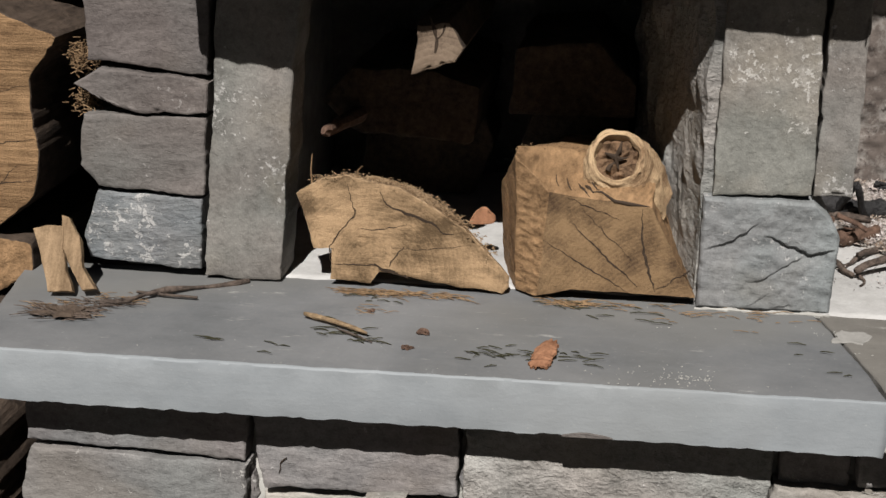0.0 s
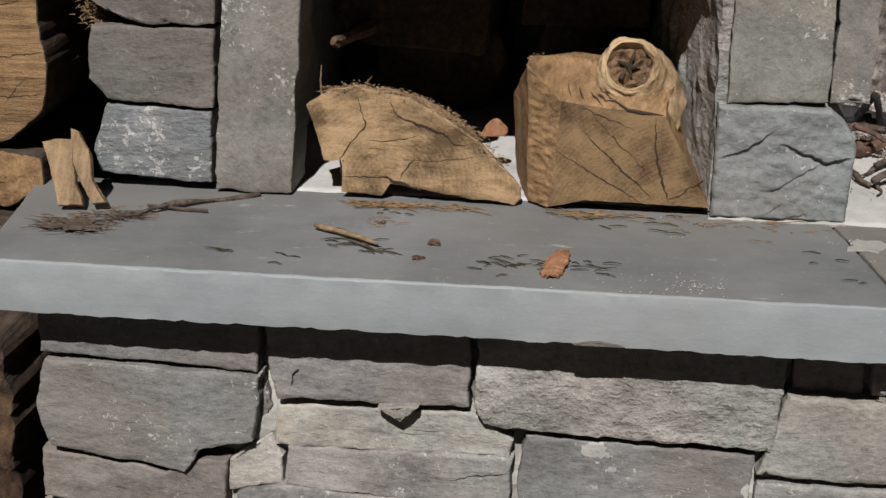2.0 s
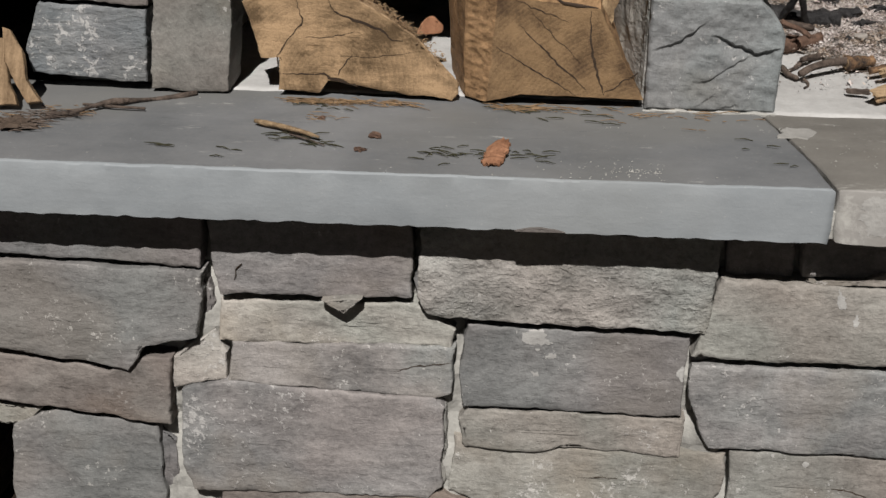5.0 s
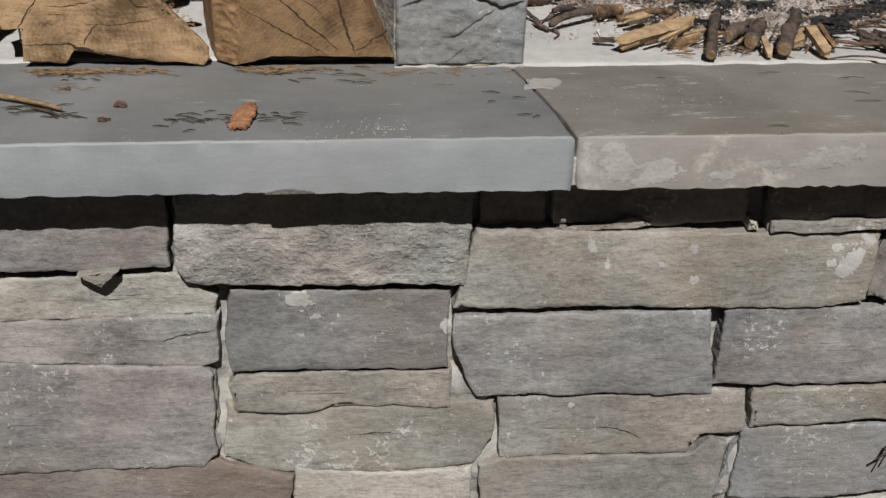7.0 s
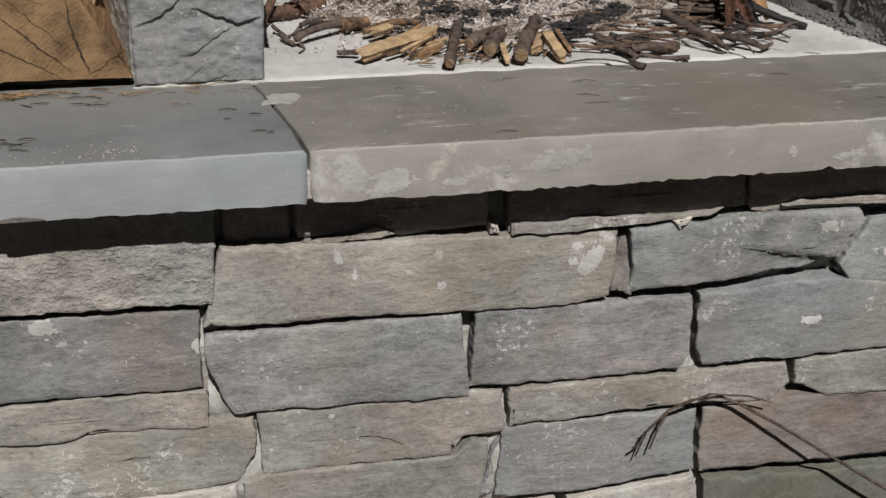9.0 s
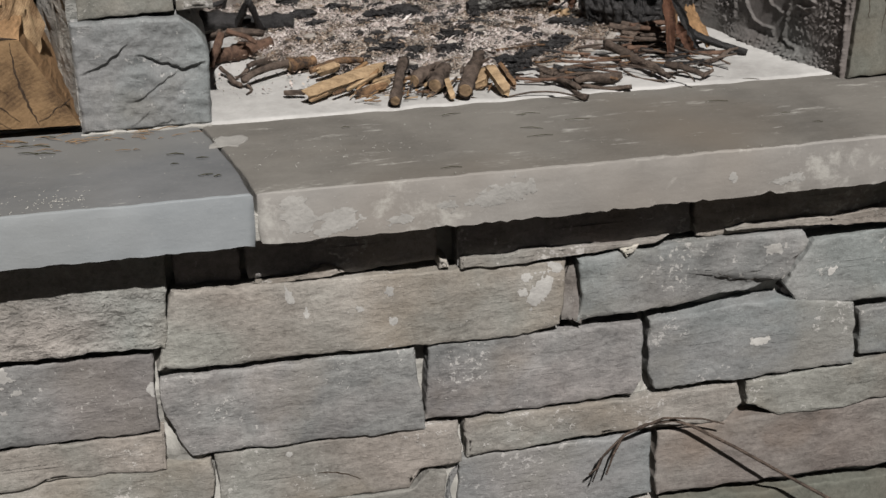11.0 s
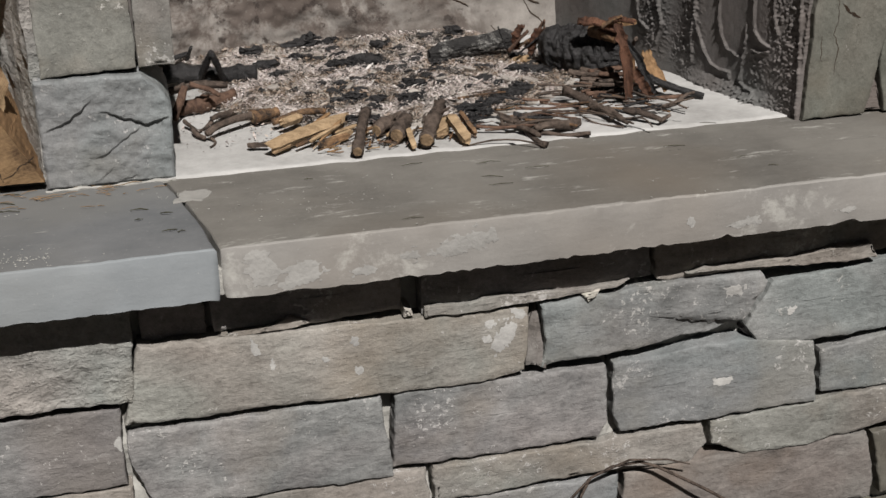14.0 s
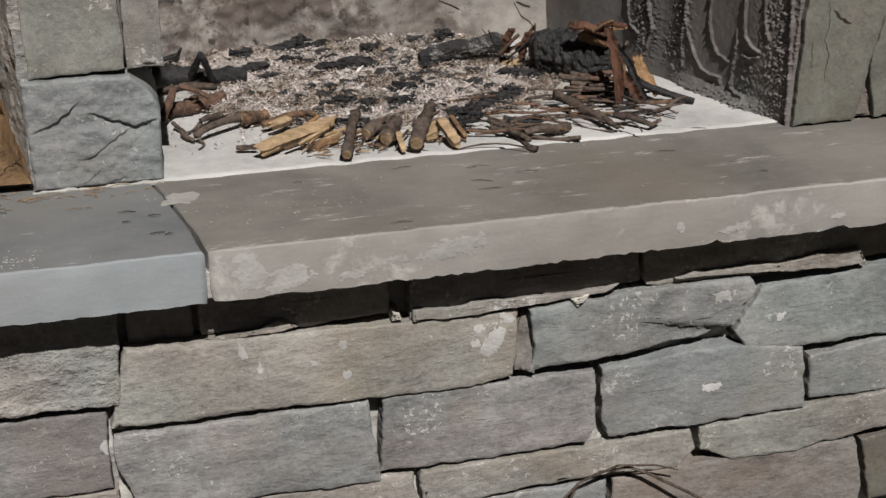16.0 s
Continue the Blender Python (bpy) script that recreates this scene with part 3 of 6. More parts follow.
pier_left = holder("stone_pier", (-0.77, 0.235, TOP), "grey ledgestone pier beside the firewood niche, standing on the hearth", "stone pier", "piers")
pier_stone(pier_left, [(-0.868, 0.99), (-0.715, 0.99), (-0.727, 0.742), (-0.866, 0.757)], "slate")
pier_stone(pier_left, [(-0.885, 0.73), (-0.85, 0.749), (-0.727, 0.736), (-0.729, 0.7), (-0.814, 0.698), (-0.843, 0.709)], "slate", 0.23)
pier_stone(pier_left, [(-0.876, 0.695), (-0.731, 0.694), (-0.738, 0.602), (-0.864, 0.61), (-0.885, 0.633)], "slate", 0.232)
pier_stone(pier_left, [(-0.868, 0.602), (-0.741, 0.598), (-0.747, 0.512), (-0.882, 0.519), (-0.888, 0.545)], "limed", 0.236)
pier_stone(pier_left, [(-0.7, 0.99), (-0.6, 0.99), (-0.628, 0.76), (-0.651, 0.504), (-0.743, 0.504), (-0.722, 0.72)], "upright", 0.235, 0.3, "tall upright grey stone", bevel=0.0025)
under(part("core", box(-0.855, -0.7, 0.27, 0.76, TOP + 0.001, 0.99), MORTAR, None), pier_left)

pier_mid = holder("stone_pier", (-0.1, 0.235, TOP), "grey ledgestone pier between firewood niche and fireplace", "stone pier", "piers")
pier_stone(pier_mid, [(-0.162, 0.99), (-0.067, 0.99), (-0.059, 0.634), (-0.165, 0.63)], "upright", 0.233)
pier_stone(pier_mid, [(-0.055, 0.99), (-0.016, 0.99), (-0.016, 0.633), (-0.058, 0.634)], "upright", 0.236)
SCARPS = (((-0.174, 0.569), (-0.14, 0.582), (-0.111, 0.606), 0.006, 0.026), ((-0.109, 0.592), (-0.057, 0.57), (-0.028, 0.578), 0.009, 0.02), ((-0.128, 0.536), (-0.108, 0.537), (-0.058, 0.57), 0.004, 0.012), ((-0.126, 0.505), (-0.11, 0.513), (-0.094, 0.526), 0.003, 0.01), ((-0.104, 0.51), (-0.09, 0.5055), (-0.064, 0.512), 0.003, 0.01))


def split_face(u, v):
    """The lowest block of the middle pier: a split face with conchoidal steps."""
    z = 0.501 + 0.127 * v
    right = -0.03 + 0.004 * v / 0.66 if v < 0.66 else -0.026 - 0.03 * ((v - 0.66) / 0.34) ** 1.6
    x = -0.174 + (right + 0.174) * u
    q = Vector((x, 0, z))
    x += 0.0016 * noise.noise(q * 70) * (abs(u - 0.5) > 0.46)
    z += 0.0018 * noise.noise(q * 60 + Vector((3, 0, 0))) * (v > 0.94)
    y = 0.2265 + 0.003 * noise.noise(q * 14) + 0.002 * noise.noise(Vector((x * 30 + z * 22, 2, z * 60))) + 0.0012 * noise.noise(q * 110)
    for a, m, c, depth, reach in SCARPS:
        if a[0] < x < c[0]:
            p, r = (a, m) if x < m[0] else (m, c)
            edge = p[1] + (r[1] - p[1]) * (x - p[0]) / (r[0] - p[0]) + 0.003 * noise.noise(Vector((x * 130, a[1] * 9, 1)))
            if z < edge:
                y += 0.75 * depth * math.exp((z - edge) / reach) * min(1.0, (edge - z) / 0.003) * min(1.0, (x - a[0]) / 0.02, (c[0] - x) / 0.012)
    border = min(u * 0.14, (1 - u) * 0.14, v * 0.127, (1 - v) * 0.127)
    y += 0.004 * max(0.0, 1 - border / 0.004) ** 2
    return (x, y, z)


under(part("stone", solid(split_face, 120, 110, (0, 0.12, 0)), STONE["blue"], None, "split blue-grey stone block"), pier_mid)


def cheek_face(u, v):
    z = TOP + 0.002 + v * 0.49
    x, y = -0.174 - 0.075 * u, 0.246 + 0.3 * u
    q = Vector((y * 20, z * 5, 0))
    k = 0.008 * noise.noise(q) + 0.01 * max(0, noise.noise(Vector((y * 60, z * 22, 2))))
    return (x - k, y, z)


under(part("cheek_stone", solid(cheek_face, 60, 90, (0.08, 0.01, 0)), STONE["rough"], None, "rough mortar-smeared side"), pier_mid)
under(part("core", box(-0.15, -0.04, 0.3, 0.76, TOP + 0.001, 0.99), MORTAR, None), pier_mid)
under(part("joint_filler", block([(-0.075, 0.985), (-0.045, 0.985), (-0.048, 0.632), (-0.07, 0.632)], 0.262, 0.31, upright, 0.002, 0.003, 0.012, 58, 0.006), STONE["sooty"], None, "dark rough filling of the joint"), pier_mid)

pier_right = holder("stone_pier", (0.9, 0.215, TOP), "greenish-grey ledgestone pier at the fireplace edge", "stone pier", "piers")
green_stone = pier_stone(pier_right, [(0.757, 0.99), (0.87, 0.99), (0.872, 0.66), (0.85, 0.57), (0.838, 0.503), (0.752, 0.503), (0.76, 0.7)], "green", 0.199, 0.42)
pier_stone(pier_right, [(0.849, 0.563), (0.86, 0.53), (0.865, 0.503), (0.837, 0.503)], "slate", 0.207, 0.42, "dark chipped corner")
pier_stone(pier_right, [(0.872, 0.99), (1.1, 0.99), (1.1, 0.503), (0.866, 0.503), (0.86, 0.535), (0.852, 0.571), (0.874, 0.66)], "green", 0.2, 0.42)
pier_stone(pier_right, [(0.76, 1.4), (1.1, 1.4), (1.1, 1.0), (0.76, 1.0)], "green", 0.199, 0.42)

lintel = link("stone_lintel", block([(-0.735, 0.916), (-0.62, 0.9), (-0.5, 0.955), (-0.3, 0.96), (-0.015, 0.955), (-0.015, 1.06), (-0.735, 1.06)], 0.1, 0.5, upright, seed=70, jag=0.006), STONE["grey"])
tagged(lintel, "projecting grey stone lintel over the firewood niche", "stone lintel")
tagged(link("stone_lintel", block([(-0.05, 1.36), (1.1, 1.36), (1.1, 1.45), (-0.05, 1.45)], 0.2, 0.5, upright, seed=71), STONE["grey"]), "long grey stone lintel over the fireplace", "stone lintel")
tagged(link("wall_over_niche", box(-1.3, -0.05, 0.25, 0.5, 1.06, 1.42), STONE["grey"]), "ledgestone wall over the niche lintel", "wall", kind="structure")


# ---- firewood ----
def crack(parent, points, width, y, seed=0):
    """A drying crack: a dark tapered sliver set into the end grain."""
    bm = bmesh.new()
    rnd = random.Random(round(points[0][0] * 1e4) + seed)
    fine = [points[0]]
    for a, b in zip(points, points[1:]):
        a, b = Vector(a), Vector(b)
        k = max(2, round((b - a).length / 0.005))
        off = Vector((-(b - a).y, (b - a).x)).normalized()
        fine += [tuple(a.lerp(b, j / k) + off * rnd.uniform(-0.0011, 0.0011)) for j in range(1, k + 1)]
    points = fine
    n = len(points)
    width *= 0.85
    rows = []
    bpy.context.view_layer.update()
    faces = [o for o in parent.children if o.name.startswith("end_grain")] + [parent]

    def depth(x, z):
        for o in faces:
            hit, at, _, _ = o.ray_cast(Vector((x, -0.3, z)), Vector((0, 1, 0))) if o.type == "MESH" else (False, None, None, None)
            if hit and abs(at.y - y) < 0.02:
                return at.y - 0.0004
        return y

    for i, (x, z) in enumerate(points):
        a = Vector(points[max(i - 1, 0)])
        b = Vector(points[min(i + 1, n - 1)])
        side = Vector((-(b - a).y, (b - a).x)).normalized() * width * rnd.uniform(0.4, 1.2) * (0.2 + math.sin(math.pi * (i + 0.35) / (n + 0.2))) * 0.5
        f = depth(x, z)
        rows.append((bm.verts.new((x + side.x, f, z + side.y)), bm.verts.new((x - side.x, f, z - side.y)), bm.verts.new((x, f + 0.006, z))))
    for a, b in zip(rows, rows[1:]):
        bm.faces.new((a[0], b[0], b[1], a[1]))
        bm.faces.new((a[1], b[1], b[2], a[2]))
        bm.faces.new((a[2], b[2], b[0], a[0]))
    return under(part("crack", bm, CRACK, None, "dark crack, in one scarp a painted shadow line"), parent)


def jagged(a, b, n, amount, seed):
    rnd = random.Random(seed)
    a, b = Vector(a), Vector(b)
    return [tuple(a.lerp(b, i / n) + Vector((rnd.uniform(-amount, amount), rnd.uniform(-amount, amount))) * (0 < i < n)) for i in range(n + 1)]


def log(corners, front, back, end, side, label, seed, jag=0.003, relief=0.004, name="firewood_log", shape=None, **more):
    bm = block(corners, front, back, upright, bevel=0.002, jag=jag, relief=relief, seed=seed, side_rough=0.005, step=0.007, **more)
    if shape:
        for v in bm.verts:
            shape(v)
    bm.normal_update()
    c = sum((f.calc_center_median() for f in bm.faces), Vector()) / len(bm.faces)
    for f in bm.faces:
        f.material_index = 0 if abs(f.normal.y) > 0.75 and f.calc_center_median().y < c.y else 1
    cap = bm.copy()
    bmesh.ops.delete(bm, geom=[f for f in bm.faces if f.material_index == 0], context="FACES")
    bmesh.ops.delete(cap, geom=[f for f in cap.faces if f.material_index == 1], context="FACES")
    for f in cap.faces:
        f.material_index = 0
    ob = link(name, bm, (side, side))
    part("end_grain", cap, end, ob, "sawn end grain")
    return tagged(ob, label, "firewood", "firewood")


for path, w in (([(0.787, 0.66), (0.789, 0.628), (0.785, 0.61), (0.792, 0.591), (0.79, 0.558)], 0.002), ([(0.768, 0.61), (0.77, 0.577)], 0.0016), ([(0.793, 0.648), (0.804, 0.637), (0.819, 0.629)], 0.007)):
    chip = crack(green_stone, path, w * 0.6, 0.1976)
    chip.parent, chip.matrix_parent_inverse = green_stone, Matrix()
for path, w in (([(0.423, 0.571), (0.443, 0.564), (0.456, 0.555)], 0.004), ([(0.548, 0.558), (0.561, 0.535), (0.574, 0.526), (0.581, 0.519)], 0.0034), ([(0.551, 0.56), (0.574, 0.55)], 0.005), ([(0.493, 0.523), (0.502, 0.51), (0.519, 0.513)], 0.003)):
    line = [Vector(p).lerp(Vector(q), k / 6) for p, q in zip(path, path[1:]) for k in range(7)]
    line = [p + wobble((p.x, p.y, 0), 90, 0.002, 3).to_2d() for p in line]
    part("crack", tube([(p.x, back_depth(p.x, p.y) - 0.0002, p.y) for p in line], [w * 0.3 * (0.5 + 0.5 * math.sin(3.1 * (k + 0.5) / len(line))) for k in range(len(line))], 6), CRACK, firebox_back, "thin dark crack")

log_a = log([(-0.63, 0.611), (-0.614, 0.621), (-0.6, 0.628), (-0.57, 0.633), (-0.543, 0.628), (-0.51, 0.621), (-0.471, 0.601), (-0.435, 0.576), (-0.384, 0.523), (-0.384, 0.51), (-0.391, 0.503), (-0.472, 0.51), (-0.518, 0.519), (-0.536, 0.52), (-0.545, 0.506), (-0.592, 0.508), (-0.592, 0.546), (-0.612, 0.545), (-0.617, 0.574)], 0.235, 0.345, END_A, SHAGGY, "split log with cracked tan end grain on the niche floor", 21, flare=-0.42, soften=0, jag=0.0022, relief=0.003)
Y = 0.2325
crack(log_a, [(-0.57, 0.624), (-0.566, 0.606), (-0.561, 0.589), (-0.57, 0.579), (-0.58, 0.566), (-0.592, 0.549), (-0.592, 0.53)], 0.002, Y)
crack(log_a, [(-0.533, 0.617), (-0.526, 0.602), (-0.499, 0.591), (-0.469, 0.581), (-0.46, 0.571), (-0.448, 0.571)], 0.0032, Y)
crack(log_a, [(-0.559, 0.571), (-0.533, 0.572), (-0.502, 0.579)], 0.001, Y)
crack(log_a, [(-0.59, 0.528), (-0.56, 0.5285), (-0.538, 0.529), (-0.534, 0.524), (-0.517, 0.52)], 0.0016, Y)
crack(log_a, [(-0.505, 0.553), (-0.514, 0.543), (-0.523, 0.529)], 0.0016, Y)
crack(log_a, [(-0.54, 0.531), (-0.531, 0.5245), (-0.518, 0.521), (-0.5, 0.516)], 0.0042, Y)
crack(log_a, [(-0.52, 0.55), (-0.48, 0.551), (-0.44, 0.556)], 0.0006, Y)


def fibres(parent, path, count, length, seed, label, material, radius=0.0012, up=0.5):
    """Torn fibres and bark shreds along an edge."""
    rnd = random.Random(seed)
    bm = bmesh.new()
    path = [Vector(p) for p in path]
    for _ in range(count):
        k = rnd.uniform(0, len(path) - 1.001)
        p = path[int(k)].lerp(path[int(k) + 1], k % 1) + Vector((rnd.uniform(-0.006, 0.006), rnd.uniform(-0.004, 0.02), rnd.uniform(-0.004, 0.003)))
        d = Vector((rnd.uniform(-1, 1), rnd.uniform(-0.9, 0.5), rnd.uniform(-0.2, up))).normalized() * length * rnd.uniform(0.3, 1)
        absorb_rod(bm, [p, p + d * 0.5 + Vector((0, 0, rnd.uniform(-0.002, 0.002))), p + d], [radius, radius * 0.8, radius * 0.3])
    ob = part("bark_edge", bm, material, None, label)
    tagged(ob, kind="stuff")
    return under(ob, parent)


def absorb_rod(bm, pts, radii, sides=4):
    """A thin rod written straight into bm."""
    rings = []
    for i, p in enumerate(pts):
        d = (pts[min(i + 1, len(pts) - 1)] - pts[max(i - 1, 0)]).normalized()
        a = d.cross(Vector((0.31, 0.17, 0.93))).normalized()
        b = d.cross(a)
        rings.append([bm.verts.new(p + (a * math.cos(2 * math.pi * k / sides) + b * math.sin(2 * math.pi * k / sides)) * radii[i]) for k in range(sides)])
    for x, y in zip(rings, rings[1:]):
        for k in range(sides):
            bm.faces.new((x[k], x[(k + 1) % sides], y[(k + 1) % sides], y[k]))
    bm.faces.new(rings[0])
    bm.faces.new(rings[-1])


fibres(log_a, [(-0.615, 0.238, 0.624), (-0.57, 0.238, 0.633), (-0.51, 0.238, 0.622), (-0.471, 0.238, 0.602), (-0.435, 0.238, 0.577), (-0.405, 0.238, 0.545)], 520, 0.005, 4, "pale shredded bark edge", SHAGGY, 0.0006, 0.05)
fibres(log_a, [(-0.56, 0.256, 0.624), (-0.51, 0.256, 0.616), (-0.471, 0.256, 0.597), (-0.435, 0.256, 0.572)], 420, 0.006, 5, "pale shredded bark edge", SHAGGY, 0.0006, 0.15)
for path in ([(-0.612, 0.24, 0.618), (-0.613, 0.24, 0.638), (-0.611, 0.24, 0.656)], [(-0.559, 0.24, 0.628), (-0.559, 0.24, 0.639), (-0.553, 0.238, 0.645)]):
    under(part("bark_strand", tube(path, [0.0012, 0.0011, 0.0005], 6), STRAW, None, "pale curled bark strand"), log_a)


def patchwork(patches, step=0.005, rough=0.0015, seed=0, shape=None):
    """Faceted solid from four-cornered patches (three corners: the last doubled), finely divided and roughened without gaps."""
    bm = bmesh.new()
    for corners in patches:
        a, b, c, d = [Vector(p) for p in (corners if len(corners) == 4 else (*corners, corners[2]))]
        nu = max(2, round(max((b - a).length, (c - d).length) / step))
        nv = max(2, round(max((d - a).length, (c - b).length) / step))
        rows = []
        for i in range(nu + 1):
            row = []
            for j in range(nv + 1):
                p = a.lerp(b, i / nu).lerp(d.lerp(c, i / nu), j / nv)
                p = p + wobble(p, 30, rough, seed) + wobble(p, 95, rough * 0.5, seed + 1)
                row.append(bm.verts.new(shape(p) if shape else p))
            rows.append(row)
        for i in range(nu):
            for j in range(nv):
                vs = (rows[i][j], rows[i + 1][j], rows[i + 1][j + 1], rows[i][j + 1])
                bm.faces.new(vs).smooth = True
    bmesh.ops.remove_doubles(bm, verts=bm.verts, dist=1e-5)
    return bm


KNOT_AT = Vector((-0.27, 0.25, 0.663))


def swirl(p):
    """The grain of the split face swells and runs in ridges round the knot."""
    if p.y < 0.2283:
        return p
    d = (Vector((p.x, p.y, 0)) - Vector((KNOT_AT.x + 0.008, KNOT_AT.y + 0.006, 0))).length
    lift = 0.014 * math.exp(-(d / 0.034) ** 2)
    ridge = 0.0014 * math.sin(d * 1250 + 4 * noise.noise(p * 45)) * math.exp(-(d / 0.075) ** 2)
    if p.x < -0.349 and p.y < 0.2495:
        return p + Vector((-0.5, -0.86, 0)) * (0.0004 * math.sin(p.z * 620 + 9 * noise.noise(p * 30)) + 0.0014 * noise.noise(Vector((p.x * 60, 0, p.z * 170)))) * min(1.0, (-0.349 - p.x) / 0.006, (0.2495 - p.y) / 0.004)
    return p + Vector((0, 0, (lift + ridge) * min(1.0, (p.y - 0.2283) / 0.006) * min(1.0, max(0.0, (p.z - 0.6) / 0.02))))


# corners of the squared log: left facet, end, top, flank and back
a0, a1, b0, b1 = (-0.379, 0.25, 0.503), (-0.381, 0.25, 0.661), (-0.352, 0.2285, 0.505), (-0.342, 0.228, 0.627)
c0, c1, u0 = (-0.176, 0.228, 0.5125), (-0.229, 0.228, 0.614), (-0.314, 0.228, 0.514)
k0, k1, k2 = (-0.384, 0.3, 0.66), (-0.34, 0.3, 0.66), (-0.222, 0.3, 0.64)
f0, f1, g0, g1 = (-0.402, 0.36, 0.503), (-0.407, 0.36, 0.6), (-0.38, 0.5, 0.503), (-0.39, 0.5, 0.6)
h1, d0, d1 = (-0.33, 0.5, 0.63), (-0.19, 0.5, 0.503), (-0.235, 0.5, 0.62)
m0, n0 = (-0.318, 0.262, 0.503), (-0.185, 0.262, 0.503)
v1 = Vector(b1).lerp(Vector(c1), 0.3)
log_b = tagged(link("firewood_log", patchwork([(a0, b0, b1, a1), (a1, b1, k1, k0), (b1, v1, k1), (v1, c1, k2, k1), (c0, d0, d1, c1), (c1, d1, k2), (a0, f0, f1, a1), (f0, g0, g1, f1), (a1, k0, g1, f1), (k0, k1, h1, g1), (k1, k2, d1, h1), (g0, d0, d1, h1), (g0, h1, g1), (u0, c0, n0, m0), (b0, u0, m0), (a0, b0, m0, f0), (f0, m0, g0), (m0, n0, d0, g0)], 0.0019, 0.0016, 22, swirl), SPLIT), "squared split log with a knot on its upper face", "firewood", "firewood")
part("end_grain", patchwork([(b0, u0, v1, b1), (u0, c0, c1, v1)], 0.005, 0.0016, 22, swirl), END_B, log_b, "sawn brown end grain")
Y = 0.2262
for path, w in (((-0.316, 0.593, -0.24, 0.521), 0.0022), ((-0.347, 0.571, -0.251, 0.515), 0.0015), ((-0.308, 0.613, -0.247, 0.551), 0.0008), ((-0.322, 0.622, -0.263, 0.599), 0.0012), ((-0.184, 0.543, -0.22, 0.519), 0.0015)):
    crack(log_b, jagged(path[:2], path[2:], 7, 0.0012, 3), w, Y)
crack(log_b, [(-0.239, 0.612), (-0.238, 0.585), (-0.234, 0.557), (-0.227, 0.535), (-0.22, 0.516)], 0.0032, Y)


def knot():
    """Branch stub: a swollen collar of pale wood round a cupped, cracked heart."""
    axis = Vector((0.1, -0.86, 0.42)).normalized()
    a = axis.cross(Vector((0, 0, 1))).normalized()
    b = a.cross(axis)
    at = KNOT_AT
    bm = bmesh.new()
    prof = [(0.062, -0.055), (0.0595, -0.032), (0.056, -0.017), (0.05, -0.007), (0.0445, 0.0), (0.041, 0.004), (0.0365, 0.004), (0.034, -0.002), (0.033, -0.012)]
    rings = []
    fine = [Vector(p).lerp(Vector(q), k / 4) for p, q in zip(prof, prof[1:]) for k in range(4)] + [Vector(prof[-1])]
    for r, h in fine:
        vs = []
        for k in range(36):
            t = 2 * math.pi * k / 36
            rr = 0.7 * r * (1 + 0.12 * noise.noise(Vector((math.cos(t), math.sin(t), h * 30))) + 0.03 * math.sin(7 * t + h * 150) + 0.09 * noise.noise(Vector((3 * math.cos(t), 3 * math.sin(t), h * 260)))) * (1 + 0.25 * max(0, -math.sin(t)) * min(1, max(0, -h) * 30))
            slide = Vector((0.02, 0, -0.018)) * max(0.0, -h) / 0.05
            vs.append(bm.verts.new(at + axis * (h + 0.0011 * math.sin(rr * 1500)) + slide + a * (rr * math.cos(t)) + b * (rr * math.sin(t))))
        rings.append(vs)
    for x, y in zip(rings, rings[1:]):
        for k in range(36):
            bm.faces.new((x[k], x[(k + 1) % 36], y[(k + 1) % 36], y[k]))
    collar = under(part("knot_collar", bm, KNOT, None, "pale swollen knot collar", True), log_b)
    bm = bmesh.new()
    rings = []
    for r in (0.0245, 0.019, 0.014, 0.009, 0.004):
        rings.append([bm.verts.new(at + axis * (-0.006 + 0.012 * noise.noise(Vector((r * 150 * math.cos(t), r * 150 * math.sin(t), 3)))) + a * (r * math.cos(t)) + b * (r * math.sin(t))) for t in [2 * math.pi * k / 24 for k in range(24)]])
    for x, y in zip(rings, rings[1:]):
        for k in range(24):
            bm.faces.new((x[k], x[(k + 1) % 24], y[(k + 1) % 24], y[k]))
    bm.faces.new(rings[-1])
    heart = under(part("knot_heart", bm, HEART, None, "brown crumbling knot heart"), log_b)
    for run in (((-0.006, 0.019), (-0.003, 0.008), (0.001, 0.001), (-0.002, -0.012)), ((-0.012, 0.001), (-0.004, -0.001), (0.003, 0.002), (0.013, 0.006)), ((0.001, -0.004), (0.007, -0.009), (0.01, -0.014))):
        pts = [at + axis * -0.0015 + a * u + b * w for u, w in run]
        e = part("crack", tube(pts, [0.0008, 0.0026, 0.003, 0.001][:len(pts)], 6, 0.7, 3), CRACK, None, "black rotted hole")
        e.parent, e.matrix_parent_inverse = heart, Matrix()


KNOT = wood_material("pale_knot_wood", (0.17, 0.1, 0.052), (0.5, 0.355, 0.21), 55, (-0.27, 0.25, 0.663), depth=0.005)
HEART = wood_material("rotten_knot_heart", (0.03, 0.017, 0.009), (0.27, 0.165, 0.095), depth=0.01)
knot()


def top_of_log(x, y):
    """A place on the split upper face."""
    return swirl(Vector((x, y, 0.627 - 0.115 * (x + 0.342) + 0.458 * (y - 0.228))))


